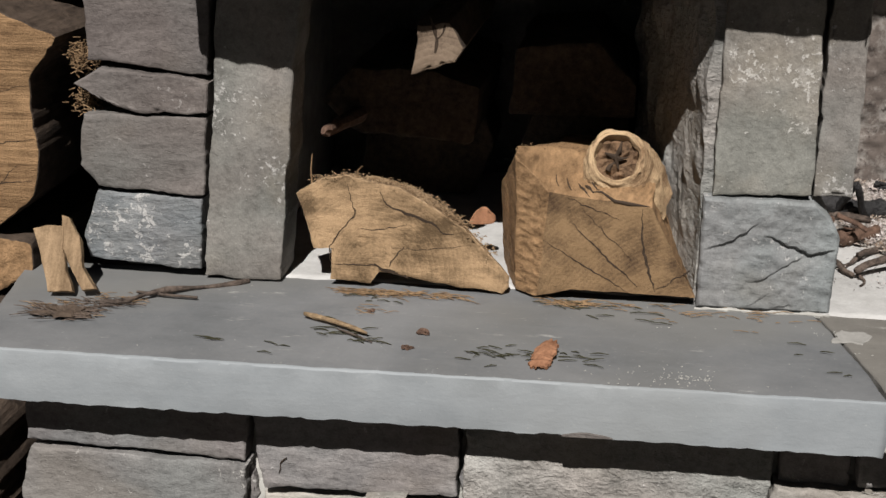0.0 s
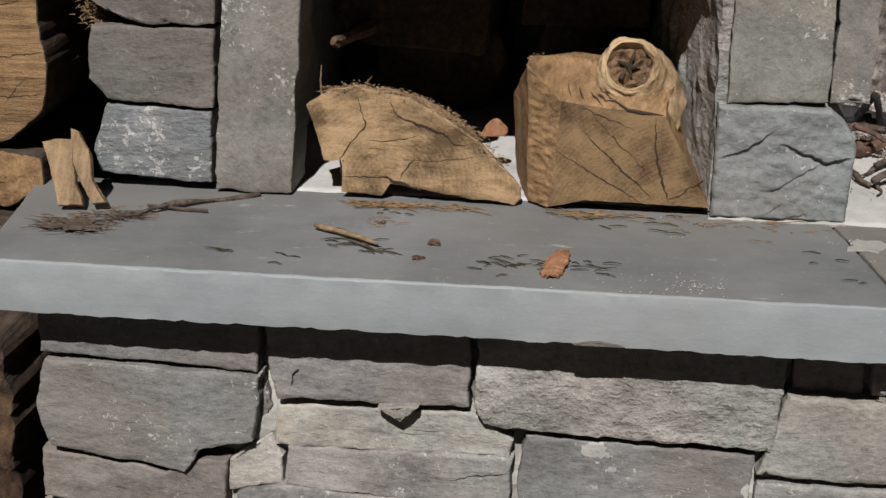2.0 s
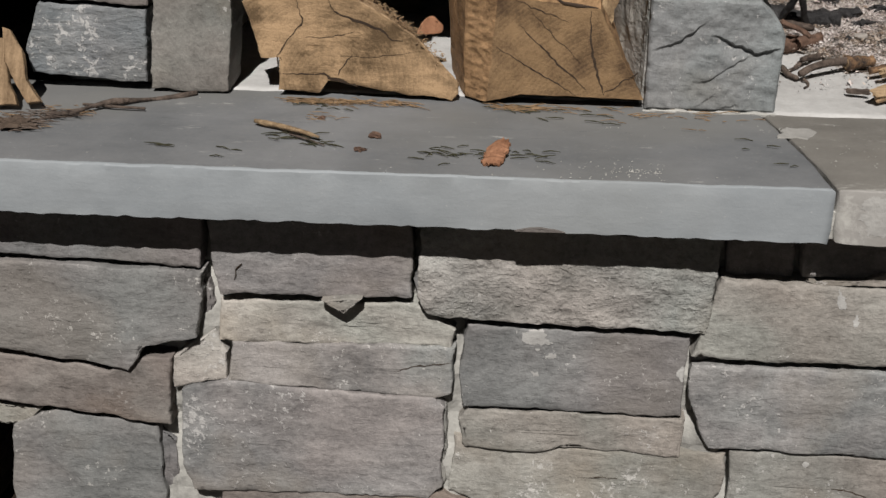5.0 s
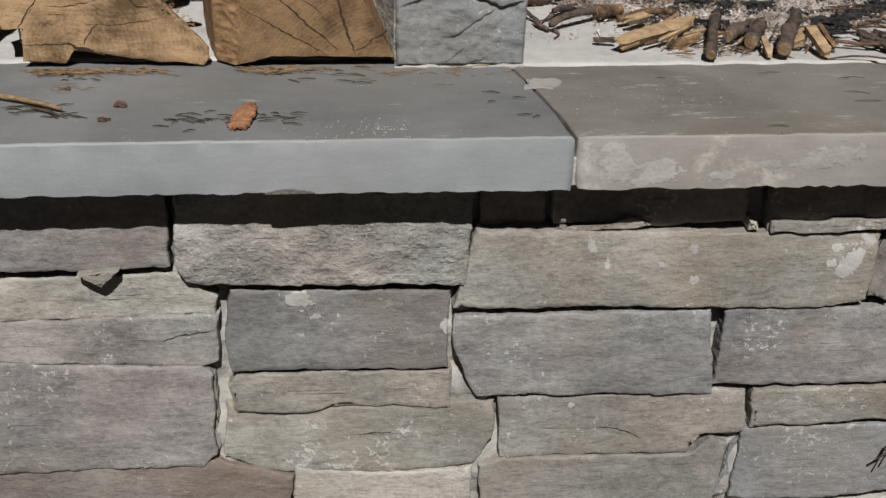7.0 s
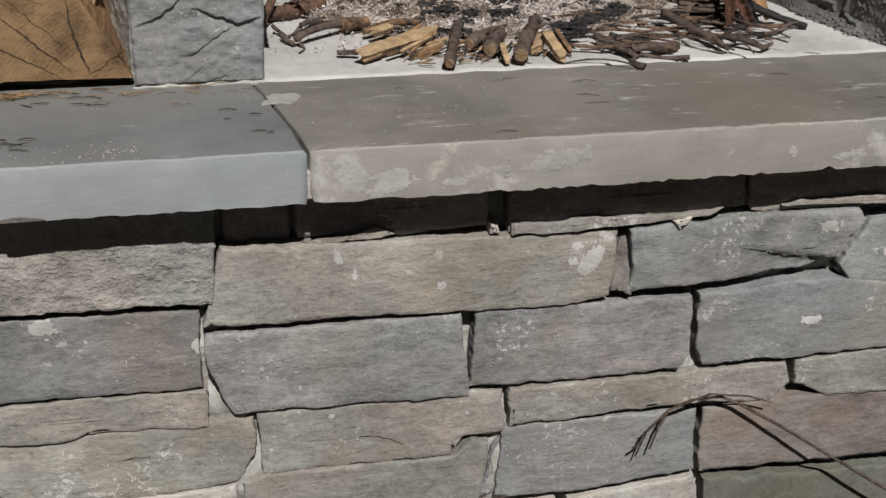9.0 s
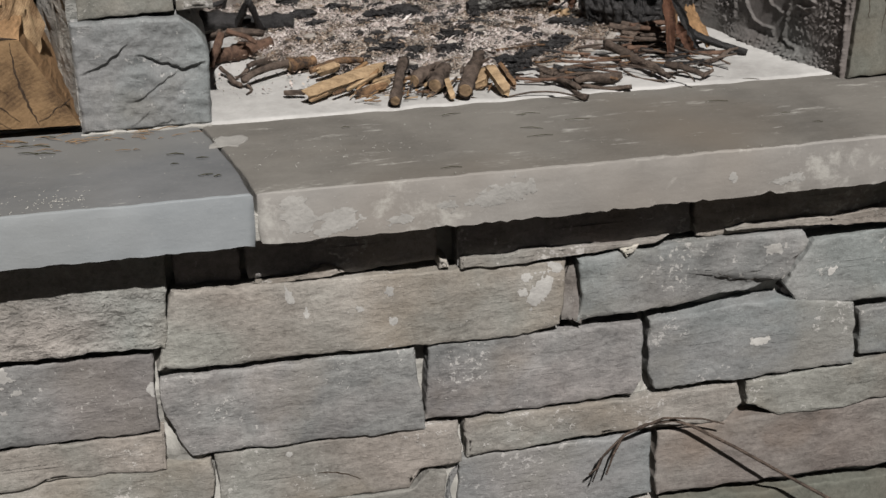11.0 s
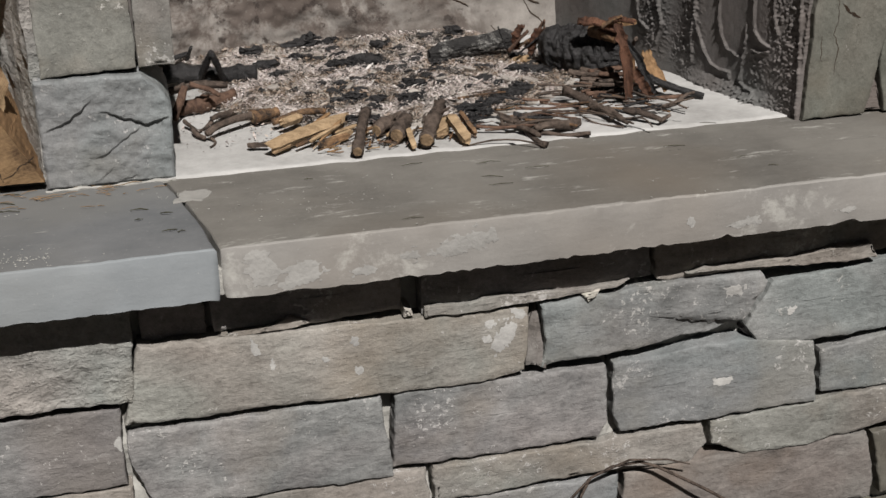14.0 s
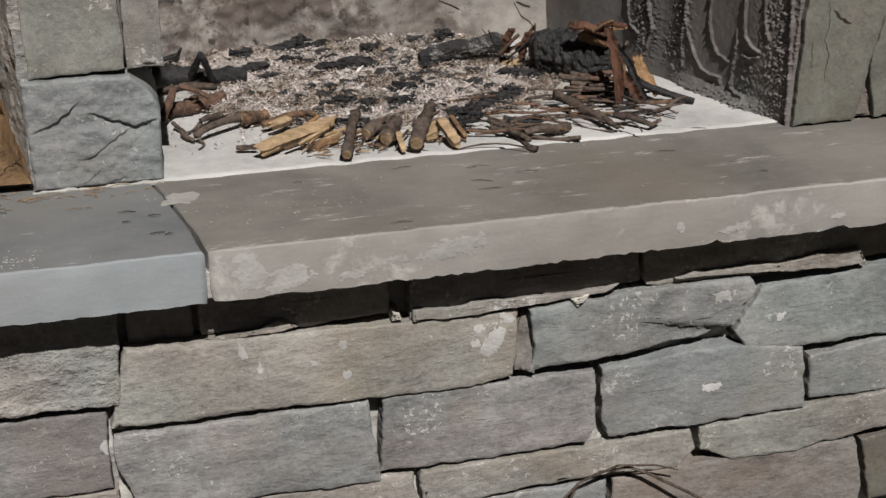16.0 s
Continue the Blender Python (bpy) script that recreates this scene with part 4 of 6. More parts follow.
# Dark tubes along the grain ridges paint the shade of the grooves.
for d, t0, t1, w in ((0.05, 3.35, 3.95, 0.0012), (0.037, 3.3, 4.0, 0.001), (0.062, 3.2, 3.62, 0.0009), (0.044, 3.5, 3.9, 0.0016), (0.074, 3.1, 3.5, 0.0007)):
    ring = [(KNOT_AT.x + 0.008 + d * math.cos(t0 + (t1 - t0) * k / 10), KNOT_AT.y + 0.006 + d * 0.75 * math.sin(t0 + (t1 - t0) * k / 10)) for k in range(11)]
    ring = [top_of_log(x, max(y, 0.229)) for x, y in ring]
    under(part("crack", tube(ring, [w * (0.25 + math.sin(math.pi * k / 10)) for k in range(11)], 6, 0.5), CRACK, None, "split round the knot, groove shade in its dark colour"), log_b)
gap = [(-0.3, 0.2305), (-0.285, 0.2295), (-0.27, 0.229), (-0.255, 0.2288), (-0.242, 0.2288), (-0.231, 0.2288)]
under(part("crack", tube([top_of_log(x, y + 0.004 * (k < 2)) for k, (x, y) in enumerate(gap)], [0.0005, 0.0012, 0.002, 0.0022, 0.0014, 0.0005], 7, 0.4), CRACK, None, "dark torn gap below the knot"), log_b)
fibres(log_b, [(-0.38, 0.256, 0.66), (-0.378, 0.29, 0.66), (-0.34, 0.298, 0.66), (-0.3, 0.298, 0.655)], 60, 0.004, 6, "pale torn fibres", STRAW, 0.0005)

# Niche logs deep inside have bark-dark ends: shade put into the colour.
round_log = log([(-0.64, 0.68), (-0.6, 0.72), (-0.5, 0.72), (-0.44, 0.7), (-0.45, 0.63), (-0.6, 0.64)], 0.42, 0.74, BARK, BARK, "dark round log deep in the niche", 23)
part("branch_stub", tube([(-0.595, 0.43, 0.66), (-0.602, 0.36, 0.664), (-0.607, 0.3, 0.669), (-0.609, 0.292, 0.671)], [0.012, 0.009, 0.0075, 0.004], 9, 0.5, 2), REDSTICK, round_log, "broken branch stub catching the sun")
small_log = log([(-0.492, 0.806), (-0.455, 0.809), (-0.439, 0.782), (-0.449, 0.767), (-0.472, 0.757), (-0.498, 0.75), (-0.495, 0.769)], 0.238, 0.6, wood_material("greyed_end_grain", (0.08, 0.056, 0.038), (0.22, 0.162, 0.115), 20, (-0.47, 0.25, 0.73), (0.5, 1, 0.6)), BARK, "small split log lit by a patch of sun", 24, soften=0)
crack(small_log, [(-0.477, 0.815), (-0.472, 0.8), (-0.469, 0.79), (-0.471, 0.776)], 0.005, 0.2362)
crack(small_log, [(-0.46, 0.807), (-0.463, 0.798), (-0.469, 0.791)], 0.003, 0.2362)
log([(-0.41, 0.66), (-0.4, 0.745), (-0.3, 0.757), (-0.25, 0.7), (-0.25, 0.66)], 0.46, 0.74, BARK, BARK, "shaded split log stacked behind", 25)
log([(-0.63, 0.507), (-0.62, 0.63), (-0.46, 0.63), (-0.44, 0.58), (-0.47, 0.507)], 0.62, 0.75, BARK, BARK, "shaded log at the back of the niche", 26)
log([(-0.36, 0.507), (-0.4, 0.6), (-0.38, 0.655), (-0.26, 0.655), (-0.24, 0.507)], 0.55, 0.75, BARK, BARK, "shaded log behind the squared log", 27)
tagged(link("bark_flake", block([(-0.446, 0.548), (-0.412, 0.55), (-0.41, 0.558), (-0.423, 0.573), (-0.437, 0.565)], 0.345, 0.353, upright, 0.001, 0.002, 0.002, 31, 0.005), REDBARK), "orange-brown bark flake wedged between the two logs", "bark")

# wood pile beside the pier
log_l = log([(-1.2, 0.84), (-1.04, 0.85), (-0.975, 0.81), (-0.901, 0.781), (-0.939, 0.732), (-0.935, 0.632), (-0.945, 0.591), (-0.991, 0.552), (-1.2, 0.53)], 0.235, 0.62, END_C, BARK, "large split log with golden end grain in the wood pile", 32, relief=0.003)
Y = 0.2325
crack(log_l, jagged((-1.02, 0.652), (-0.938, 0.66), 6, 0.0016, 8), 0.0012, Y)
crack(log_l, jagged((-1.03, 0.607), (-0.945, 0.61), 6, 0.0016, 9), 0.0012, Y)
crack(log_l, jagged((-1.03, 0.71), (-0.94, 0.722), 6, 0.0016, 10), 0.0008, Y)
crack(log_l, jagged((-0.99, 0.6), (-0.962, 0.63), 3, 0.001, 12), 0.0009, Y)
log([(-1.2, 0.535), (-1.0, 0.54), (-0.953, 0.533), (-0.953, 0.497), (-1.0, 0.47), (-1.2, 0.47)], 0.235, 0.6, SPLIT, BARK, "split log low in the wood pile", 33)
log([(-1.2, 0.46), (-0.99, 0.462), (-0.955, 0.44), (-0.96, 0.38), (-1.2, 0.37)], 0.22, 0.6, BARK, BARK, "bark-covered log under the wood pile", 34, relief=0.012)
log([(-1.2, 0.365), (-1.0, 0.362), (-0.965, 0.352), (-0.962, 0.25), (-0.97, 0.12), (-0.98, -0.05), (-1.2, -0.08)], 0.1, 0.55, wood_material("orange_rotten_bark", (0.026, 0.015, 0.009), (0.13, 0.078, 0.045), along=(1, 1, 0.3), depth=0.014), BARK, "rotten bark-faced log beside the hearth wall", 35, relief=0.02, jag=0.005)
log([(-1.25, -0.09), (-0.97, -0.06), (-0.96, -0.2), (-1.25, -0.255)], 0.05, 0.55, BARK, BARK, "bark-covered log on the ground under the pile", 36, relief=0.015)
log([(-1.2, 1.0), (-1.0, 1.02), (-0.92, 0.97), (-0.93, 0.87), (-1.2, 0.86)], 0.3, 0.62, END_B, BARK, "shaded log on top of the wood pile", 37)
log([(-0.99, 0.86), (-0.9, 0.86), (-0.9, 0.5), (-0.95, 0.5)], 0.5, 0.7, BARK, BARK, "dark bark-covered log behind the pier", 38, relief=0.01)


def board(name, path, width, thick, material, label, category, seed, across=(1, 0, 0), group=""):
    """A split slat along a path, ragged at its edges and ends."""
    bm = bmesh.new()
    pts = [Vector(p) for p in path]
    side = Vector(across).normalized()
    n = 10
    rows = []
    length = (pts[-1] - pts[0])
    nrm = length.cross(side).normalized()
    for i in range(n + 1):
        k = i / n * (len(pts) - 1)
        j = min(int(k), len(pts) - 2)
        p = pts[j].lerp(pts[j + 1], k - j)
        w = width * (1 + 0.12 * noise.noise(Vector((i * 0.45, seed, 0)))) * (0.72 if i in (0, n) else 1)
        t = thick * (1 + 0.25 * noise.noise(Vector((i * 0.4, seed, 5)))) * (0.6 if i in (0, n) else 1)
        o = side * width * 0.08 * noise.noise(Vector((i * 0.6, seed, 9)))
        ridge = nrm * t * 0.25
        along = length.normalized() * width
        if i in (0, n):
            frays = [along * (1 if i else -1) * 0.9 * noise.noise(Vector((k * 2.3, seed * 1.7, i))) for k in range(5)]
        else:
            frays = [Vector()] * 5
        rows.append([bm.verts.new(q + e) for e, q in zip(frays, (p + o - side * w / 2 - nrm * t / 2, p + o - side * w / 2 + nrm * t / 2, p + o + ridge + nrm * t / 2, p + o + side * w / 2 + nrm * t / 2, p + o + side * w / 2 - nrm * t / 2))])
    for a, b in zip(rows, rows[1:]):
        for k in range(5):
            bm.faces.new((a[k], a[(k + 1) % 5], b[(k + 1) % 5], b[k]))
    bm.faces.new(rows[0])
    bm.faces.new(rows[-1])
    return tagged(link(name, bm, material), label, category, group)


def leaning(u, v, w):
    """Places on a slope that leans on the wood pile."""
    return (u, 0.15 + 0.4856 * v + 0.874 * w, 0.512 + 0.8742 * v - 0.4856 * w)


splinter = tagged(link("wood_splinter", block([(-0.926, 0.067), (-0.909, 0.071), (-0.888, 0.071), (-0.887, 0.045), (-0.88, 0.022), (-0.868, -0.003), (-0.898, -0.005), (-0.91, 0.03)], 0, 0.009, leaning, 0.0008, 0.0012, 0.0015, 3, 0.004, 0.001, 0), GREYWOOD), "weathered forked splinter of wood leaning on the pile", "wood splinter")
part("prong", block([(-0.8935, 0.084), (-0.885, 0.082), (-0.868, 0.055), (-0.861, 0.025), (-0.844, 0.001), (-0.859, -0.001), (-0.874, 0.022), (-0.8875, 0.046), (-0.8915, 0.07)], 0.0015, 0.011, leaning, 0.0008, 0.001, 0.0015, 5, 0.004, 0.001, 0), GREYWOOD, splinter, "thinner prong of the forked splinter")

# ---- litter on the slabs ----
def rod_thing(name, path, radii, material, label, category, group="", sides=8, rough=0.25, seed=0):
    return tagged(link(name, tube(path, radii, sides, rough, seed), material, smooth=True), label, category, group)


def needles(name, spots, label, material, seed, length=(0.012, 0.026), radius=0.0008, z=TOP + 0.0008):
    """Loose needles scattered round spots of (x, y, spread, count)."""
    rnd = random.Random(seed)
    bm = bmesh.new()
    for x, y, spread, count in spots:
        for _ in range(count):
            p = Vector((x + rnd.gauss(0, spread), y + rnd.gauss(0, spread * 0.6), z + rnd.uniform(0, 0.0015)))
            p.y = min(max(p.y, 0.022), 0.225)
            t = rnd.uniform(-0.7, 0.5) + (math.pi if rnd.random() < 0.5 else 0)
            d = Vector((math.cos(t), math.sin(t) * 0.8, rnd.uniform(-0.02, 0.1))) * rnd.uniform(*length)
            mid = p + d * 0.5 + Vector((rnd.uniform(-0.0015, 0.0015), rnd.uniform(-0.0015, 0.0015), 0.001))
            absorb_rod(bm, [p, mid, p + d], [radius * 0.6, radius, radius * 0.4], 4)
    return tagged(link(name, bm, material), label, "needles", kind="stuff")


needles("conifer_needles", [(-0.385, 0.06, 0.016, 18), (-0.39, 0.025, 0.002, 1), (-0.3, 0.06, 0.014, 9), (-0.56, 0.1, 0.018, 14), (-0.52, 0.075, 0.008, 9), (-0.62, 0.05, 0.02, 4), (-0.68, 0.055, 0.01, 3), (-0.53, 0.21, 0.02, 10), (-0.31, 0.21, 0.015, 9), (-0.18, 0.2, 0.03, 3), (-0.24, 0.195, 0.02, 5), (-0.07, 0.13, 0.02, 3), (-0.03, 0.06, 0.01, 2)], "dry green-brown conifer needles lying on the bluestone", NEEDLE, 5, (0.007, 0.024), 0.0007)
needles("straw_litter", [(-0.565, 0.214, 0.009, 20), (-0.55, 0.217, 0.008, 34), (-0.53, 0.216, 0.009, 40), (-0.51, 0.217, 0.008, 34), (-0.49, 0.218, 0.008, 22), (-0.465, 0.217, 0.008, 24), (-0.44, 0.218, 0.007, 14), (-0.335, 0.216, 0.008, 18), (-0.315, 0.215, 0.008, 34), (-0.3, 0.216, 0.007, 22), (-0.26, 0.218, 0.01, 12), (-0.865, 0.115, 0.018, 50), (-0.82, 0.15, 0.02, 20), (-0.12, 0.205, 0.03, 20), (-0.2, 0.21, 0.02, 14), (-0.53, 0.16, 0.01, 8)], "brown straw and bark shreds on the bluestone", STRAW, 6, (0.005, 0.024), 0.0005)
needles("shredded_bark", [(-0.86, 0.1, 0.016, 120), (-0.82, 0.135, 0.015, 40)], "dark tangle of shredded bark by the splinter", STICK, 12, (0.008, 0.03), 0.0007, TOP + 0.003)
needles("pine_needles", [(0.35, 0.18, 0.1, 4), (0.55, 0.17, 0.1, 3), (0.3, 0.1, 0.12, 3), (0.62, 0.11, 0.1, 2)], "few dry needles on the tan slab", NEEDLE, 9, (0.01, 0.03), 0.00045)
rod_thing("peeled_twig", bent((-0.598, 0.13, 0.506), (-0.52, 0.085, 0.505), 6, 0.004, 3), [0.0022, 0.0034, 0.0028, 0.0032, 0.0026, 0.0024, 0.0012], wood_material("peeled_tan_twig", (0.1, 0.064, 0.036), (0.34, 0.24, 0.14), depth=0.006), "short peeled tan twig on bluestone", "twig")
rod_thing("dry_twig", bent((-0.555, 0.098, 0.503), (-0.512, 0.07, 0.502), 5, 0.006, 8), [0.001, 0.0014, 0.0012, 0.001, 0.0008, 0.0005], STICK, "thin dark twig beside the peeled one", "twig")
rod_thing("dry_twig", bent((-0.835, 0.132, 0.505), (-0.69, 0.228, 0.505), 12, 0.02, 4), [0.003 + 0.001 * math.sin(i * 1.3) for i in range(13)], STICK, "thin grey dry twig lying along the slab", "twig")
rod_thing("dry_twig", bent((-0.8, 0.17, 0.504), (-0.73, 0.165, 0.503), 6, 0.01, 6), [0.0016] * 7, STICK, "thin grey side twig on the slab", "twig")
tagged(link("dirt_clump", lump((-0.862, 0.1, 0.5035), (0.024, 0.013, 0.006), 7, 3, 1.2), BARK), "brown clump of bark dirt on bluestone", "dirt clump")
for x, y, s, k in ((-0.462, 0.105, 0.006, 1), (-0.474, 0.062, 0.005, 2), (-0.53, 0.16, 0.004, 3)):
    tagged(link("bark_crumb", lump((x, y, TOP + s * 0.45), (s, s * 0.7, s * 0.5), k, 2, 1.2), REDSTICK), "small brown bark crumb on the slab", "bark crumb", "bark crumbs")


def grit(name, spots, label, material, seed, size=(0.0004, 0.0012)):
    rnd = random.Random(seed)
    bm = bmesh.new()
    for x, y, spread, count in spots:
        for _ in range(count):
            r = rnd.uniform(*size)
            c = Vector((x + rnd.gauss(0, spread), min(max(y + rnd.gauss(0, spread * 0.5), 0.008), 0.222), TOP + r * 0.35))
            vs = [bm.verts.new(c + Vector((dx * r * rnd.uniform(0.6, 1.4), dy * r * rnd.uniform(0.6, 1.4), dz * r * 0.6))) for dx, dy, dz in ((1, 0, 0), (-1, 0, 0), (0, 1, 0), (0, -1, 0), (0, 0, 1), (0, 0, -1))]
            for f in ((0, 2, 4), (2, 1, 4), (1, 3, 4), (3, 0, 4), (2, 0, 5), (1, 2, 5), (3, 1, 5), (0, 3, 5)):
                bm.faces.new([vs[i] for i in f])
    return tagged(link(name, bm, material), label, "grit", kind="stuff")


grit("mortar_crumbs", [(-0.21, 0.035, 0.03, 60), (-0.19, 0.028, 0.012, 40), (-0.3, 0.1, 0.2, 25), (0.1, 0.1, 0.05, 60), (0.3, 0.15, 0.25, 70), (-0.6, 0.1, 0.2, 20), (-0.03, 0.17, 0.015, 30)], "pale mortar crumbs scattered on the slabs", MORTAR, 8)
tagged(link("mortar_smear", block([(-0.035, 0.148), (-0.005, 0.15), (0.006, 0.17), (-0.004, 0.182), (-0.03, 0.178)], 0.5018, 0.4985, lying, 0.0008, 0.009, 0.0012, 61, 0.003), plaster_material("dusty_mortar_smear", (0.19, 0.183, 0.17), (0.31, 0.3, 0.28))), "pale mortar smear stuck on the slab joint", "mortar smear")


def mortar_bead(path, seed):
    n = 26
    pts = [Vector(path[0]).lerp(Vector(path[1]), i / n) + wobble((i, seed, 0), 0.9, 0.0016, seed) for i in range(n + 1)]
    k = random.Random(seed)
    return tagged(link("mortar_bead", tube(pts, [k.uniform(0.0008, 0.0034) for _ in pts], 7, 0.6, seed), MORTAR), "thin crumbly mortar bead along the pier foot", "mortar bead", "mortar beads")


mortar_bead([(-0.176, 0.225, 0.5008), (-0.03, 0.224, 0.5008)], 4)


# ---- ash, embers and kindling in the fireplace ----
def ash_height(x, y):
    a, b = (x - 0.29) / 0.29, (y - 0.55) / 0.24
    r = math.sqrt(a * a + b * b)
    far = max(0.0, min(1.0, (y - 0.62) / 0.11)) * max(0.0, min(1.0, (0.55 - x) / 0.12)) * max(0.0, min(1.0, (x + 0.03) / 0.1))
    return max(0.0, 1 - r) ** 0.7 * 0.011 + far * far * 0.014


def ash_place(u, v):
    x, y = -0.03 + u * 0.66, 0.28 + v * 0.46
    q = Vector((x, y, 0))
    h = ash_height(x, y)
    return (x, y, 0.497 + min(1, h * 300) * 0.006 + h + (0.006 * noise.noise(q * 38) + 0.004 * noise.noise(q * 90)) * min(1, h * 120))


tagged(link("ash_bed", sheet(ash_place, 110, 80), ASHBED), "grey and white wood ash heaped on the firebox floor", "ash", kind="stuff")


def ash_flakes(count, seed, sizes, long=1.0):
    rnd = random.Random(seed)
    verts, faces = [], []
    while count:
        x, y = rnd.uniform(-0.02, 0.6), rnd.uniform(0.3, 0.73)
        h = ash_height(x, y)
        if h < 0.002 and rnd.random() > 0.04:
            continue
        count -= 1
        s = rnd.choice(sizes) * rnd.uniform(0.7, 1.3)
        c = Vector((x, y, 0.5055 + h + rnd.uniform(-0.001, 0.005)))
        turn = Euler((rnd.uniform(-0.7, 0.7), rnd.uniform(-0.7, 0.7), rnd.uniform(0, 6.3))).to_matrix()
        k = len(verts)
        l, w, t = s * long * rnd.uniform(0.8, 2.2), s * rnd.uniform(0.4, 0.9), s * rnd.uniform(0.12, 0.4)
        for dx, dy, dz in ((1, 0.2, 0), (0.2, 1, 0.1), (-1, -0.1, 0), (-0.1, -1, -0.1), (0.1, 0.1, 1), (0, 0, -1)):
            verts.append(c + turn @ Vector((dx * l * rnd.uniform(0.7, 1.2), dy * w, dz * t)))
        faces += [(k, k + 1, k + 4), (k + 1, k + 2, k + 4), (k + 2, k + 3, k + 4), (k + 3, k, k + 4), (k + 1, k, k + 5), (k + 2, k + 1, k + 5), (k + 3, k + 2, k + 5), (k, k + 3, k + 5)]
    me = bpy.data.meshes.new("ash_flakes")
    me.from_pydata(verts, [], faces)
    me.materials.append(ASH)
    return tagged(new("ash_flakes", me), "white ash flakes, brown shreds and charcoal bits", "ash", kind="stuff")


ash_flakes(62000, 3, (0.0005, 0.0007, 0.0009, 0.0012, 0.0018))
ash_flakes(700, 6, (0.002, 0.0028, 0.0036), 1.6)

BED = 0.503


def ember_bits(count, seed):
    """Small charcoal crumbs, half sunk in the ash."""
    rnd = random.Random(seed)
    bm = bmesh.new()
    for i in range(count):
        x, y = rnd.gauss(0.29, 0.13), rnd.gauss(0.54, 0.1)
        h = ash_height(x, y)
        if h < 0.004:
            continue
        s = rnd.uniform(0.003, 0.008)
        absorb(bm, lump((x, y, 0.506 + h + s * 0.3), (s * rnd.uniform(0.8, 1.8), s, s * 0.6), rnd.uniform(0, 50), 1, 1.2))
    return tagged(link("charcoal_crumbs", bm, CHARRED), "small black charcoal crumbs strewn over the ash", "charcoal", kind="stuff")


ember_bits(150, 4)


def charcoal(x, y, s, seed):
    """A charcoal lump, broken into a few angular pieces that lie together."""
    k = random.Random(seed)
    bm = bmesh.new()
    for i in range(5):
        px, py = x + k.gauss(0, 0.45) * s, y + k.gauss(0, 0.4) * s
        r = s * k.uniform(0.42, 0.75)
        absorb(bm, lump((px, py, BED + ash_height(px, py) + 0.005 + r * 0.35), (r * k.uniform(0.8, 1.7), r * k.uniform(0.6, 1.0), r * k.uniform(0.35, 0.7)), seed * 7 + i, 2, 1.7))
    return tagged(link("charcoal_lump", bm, CHARRED), "black cracked charcoal lump in the ash", "charcoal", "charcoal lumps")


CUTEND = wood_material("pale_cut_twig_end", (0.04, 0.025, 0.015), (0.27, 0.185, 0.11), depth=0.006)


def stick(a, b, r, material=None, label="grey-brown dry stick in the fireplace", bend=0.016, seed=0, taper=0.75, name="stick", group="sticks", cut=False):
    """A bark-covered stick; cut shows a fresh pale end."""
    n = 18
    path = bent(a, b, n, bend, seed)
    fat = random.Random(seed)
    ob = rod_thing(name, path, [r * (1 - (1 - taper) * i / n) * fat.uniform(0.95, 1.05) * (1.22 if fat.random() < 0.08 else 1) for i in range(n + 1)], material or STICK, label, "stick", group, 10, 0.55, seed)
    if r > 0.008 and seed % 3 == 0:
        k = 6 + seed % 7
        side = Vector((0.4 + 0.1 * (seed % 5), -0.5 + 0.2 * (seed % 4), 0.5)).normalized() * r * 2.2
        e = part("side_shoot", tube([path[k], path[k] + side * 0.6, path[k] + side], [r * 0.3, r * 0.24, r * 0.16], 6), material or STICK, None)
        e.parent = ob
    if cut:
        d = (path[0] - path[1]).normalized()
        e = part("cut_end", tube([path[0] - d * 0.001, path[0] + d * 0.0012], [r * 0.86, r * 0.78], 12), CUTEND, None, "pale sawn end")
        e.parent = ob
    return ob


def burnt_log(a, b, r, seed, label, skin=None):
    """A charred log, checked into blocks and eaten away unevenly."""
    n, sides = 46, 34
    path = bent(a, b, n, 0.006, seed)
    bm = bmesh.new()
    rings = []
    for i, p in enumerate(path):
        d = (path[min(i + 1, n)] - path[max(i - 1, 0)]).normalized()
        u = d.cross(Vector((0.1, 0.2, 0.97))).normalized()
        w = d.cross(u)
        end = min(1, 0.55 + 3.0 * min(i, n - i) / n)
        vs = []
        for k in range(sides):
            t = 2 * math.pi * k / sides
            q = Vector((math.cos(t) * 1.2, math.sin(t) * 1.2, i * 0.085 + seed * 7))
            block_edge = min(1.0, 5 * abs(noise.noise(q * 2.1))) * min(1.0, 5 * abs(noise.noise(q * 2.3 + Vector((9, 4, 2)))))
            k_r = 1 + 0.3 * noise.noise(q * 0.8) + 0.12 * noise.noise(q * 3.5) - 0.1 * (1 - block_edge)
            vs.append(bm.verts.new(p + (u * math.cos(t) + w * math.sin(t)) * r * end * k_r))
        rings.append(vs)
    for x, y in zip(rings, rings[1:]):
        for k in range(sides):
            bm.faces.new((x[k], x[(k + 1) % sides], y[(k + 1) % sides], y[k]))
    bm.faces.new(rings[0])
    bm.faces.new(rings[-1])
    return tagged(link("burnt_log", bm, skin or CHARRED), label, "burnt log", "burnt logs")


# sticks beside the pier
stick((-0.012, 0.458, BED + 0.011), (0.065, 0.504, BED + 0.012), 0.0095, REDSTICK, "thick red-brown stick beside the pier", bend=0.006, seed=21)
stick((-0.017, 0.514, BED + 0.02), (0.060, 0.519, BED + 0.02), 0.0056, STICK, seed=22)
stick((-0.020, 0.433, BED + 0.006), (-0.001, 0.450, BED + 0.045), 0.0056, REDSTICK, "short red-brown stick leaning on others", bend=0.004, seed=23)
stick((0.003, 0.457, BED + 0.045), (0.040, 0.447, BED + 0.028), 0.0037, REDSTICK, seed=24)
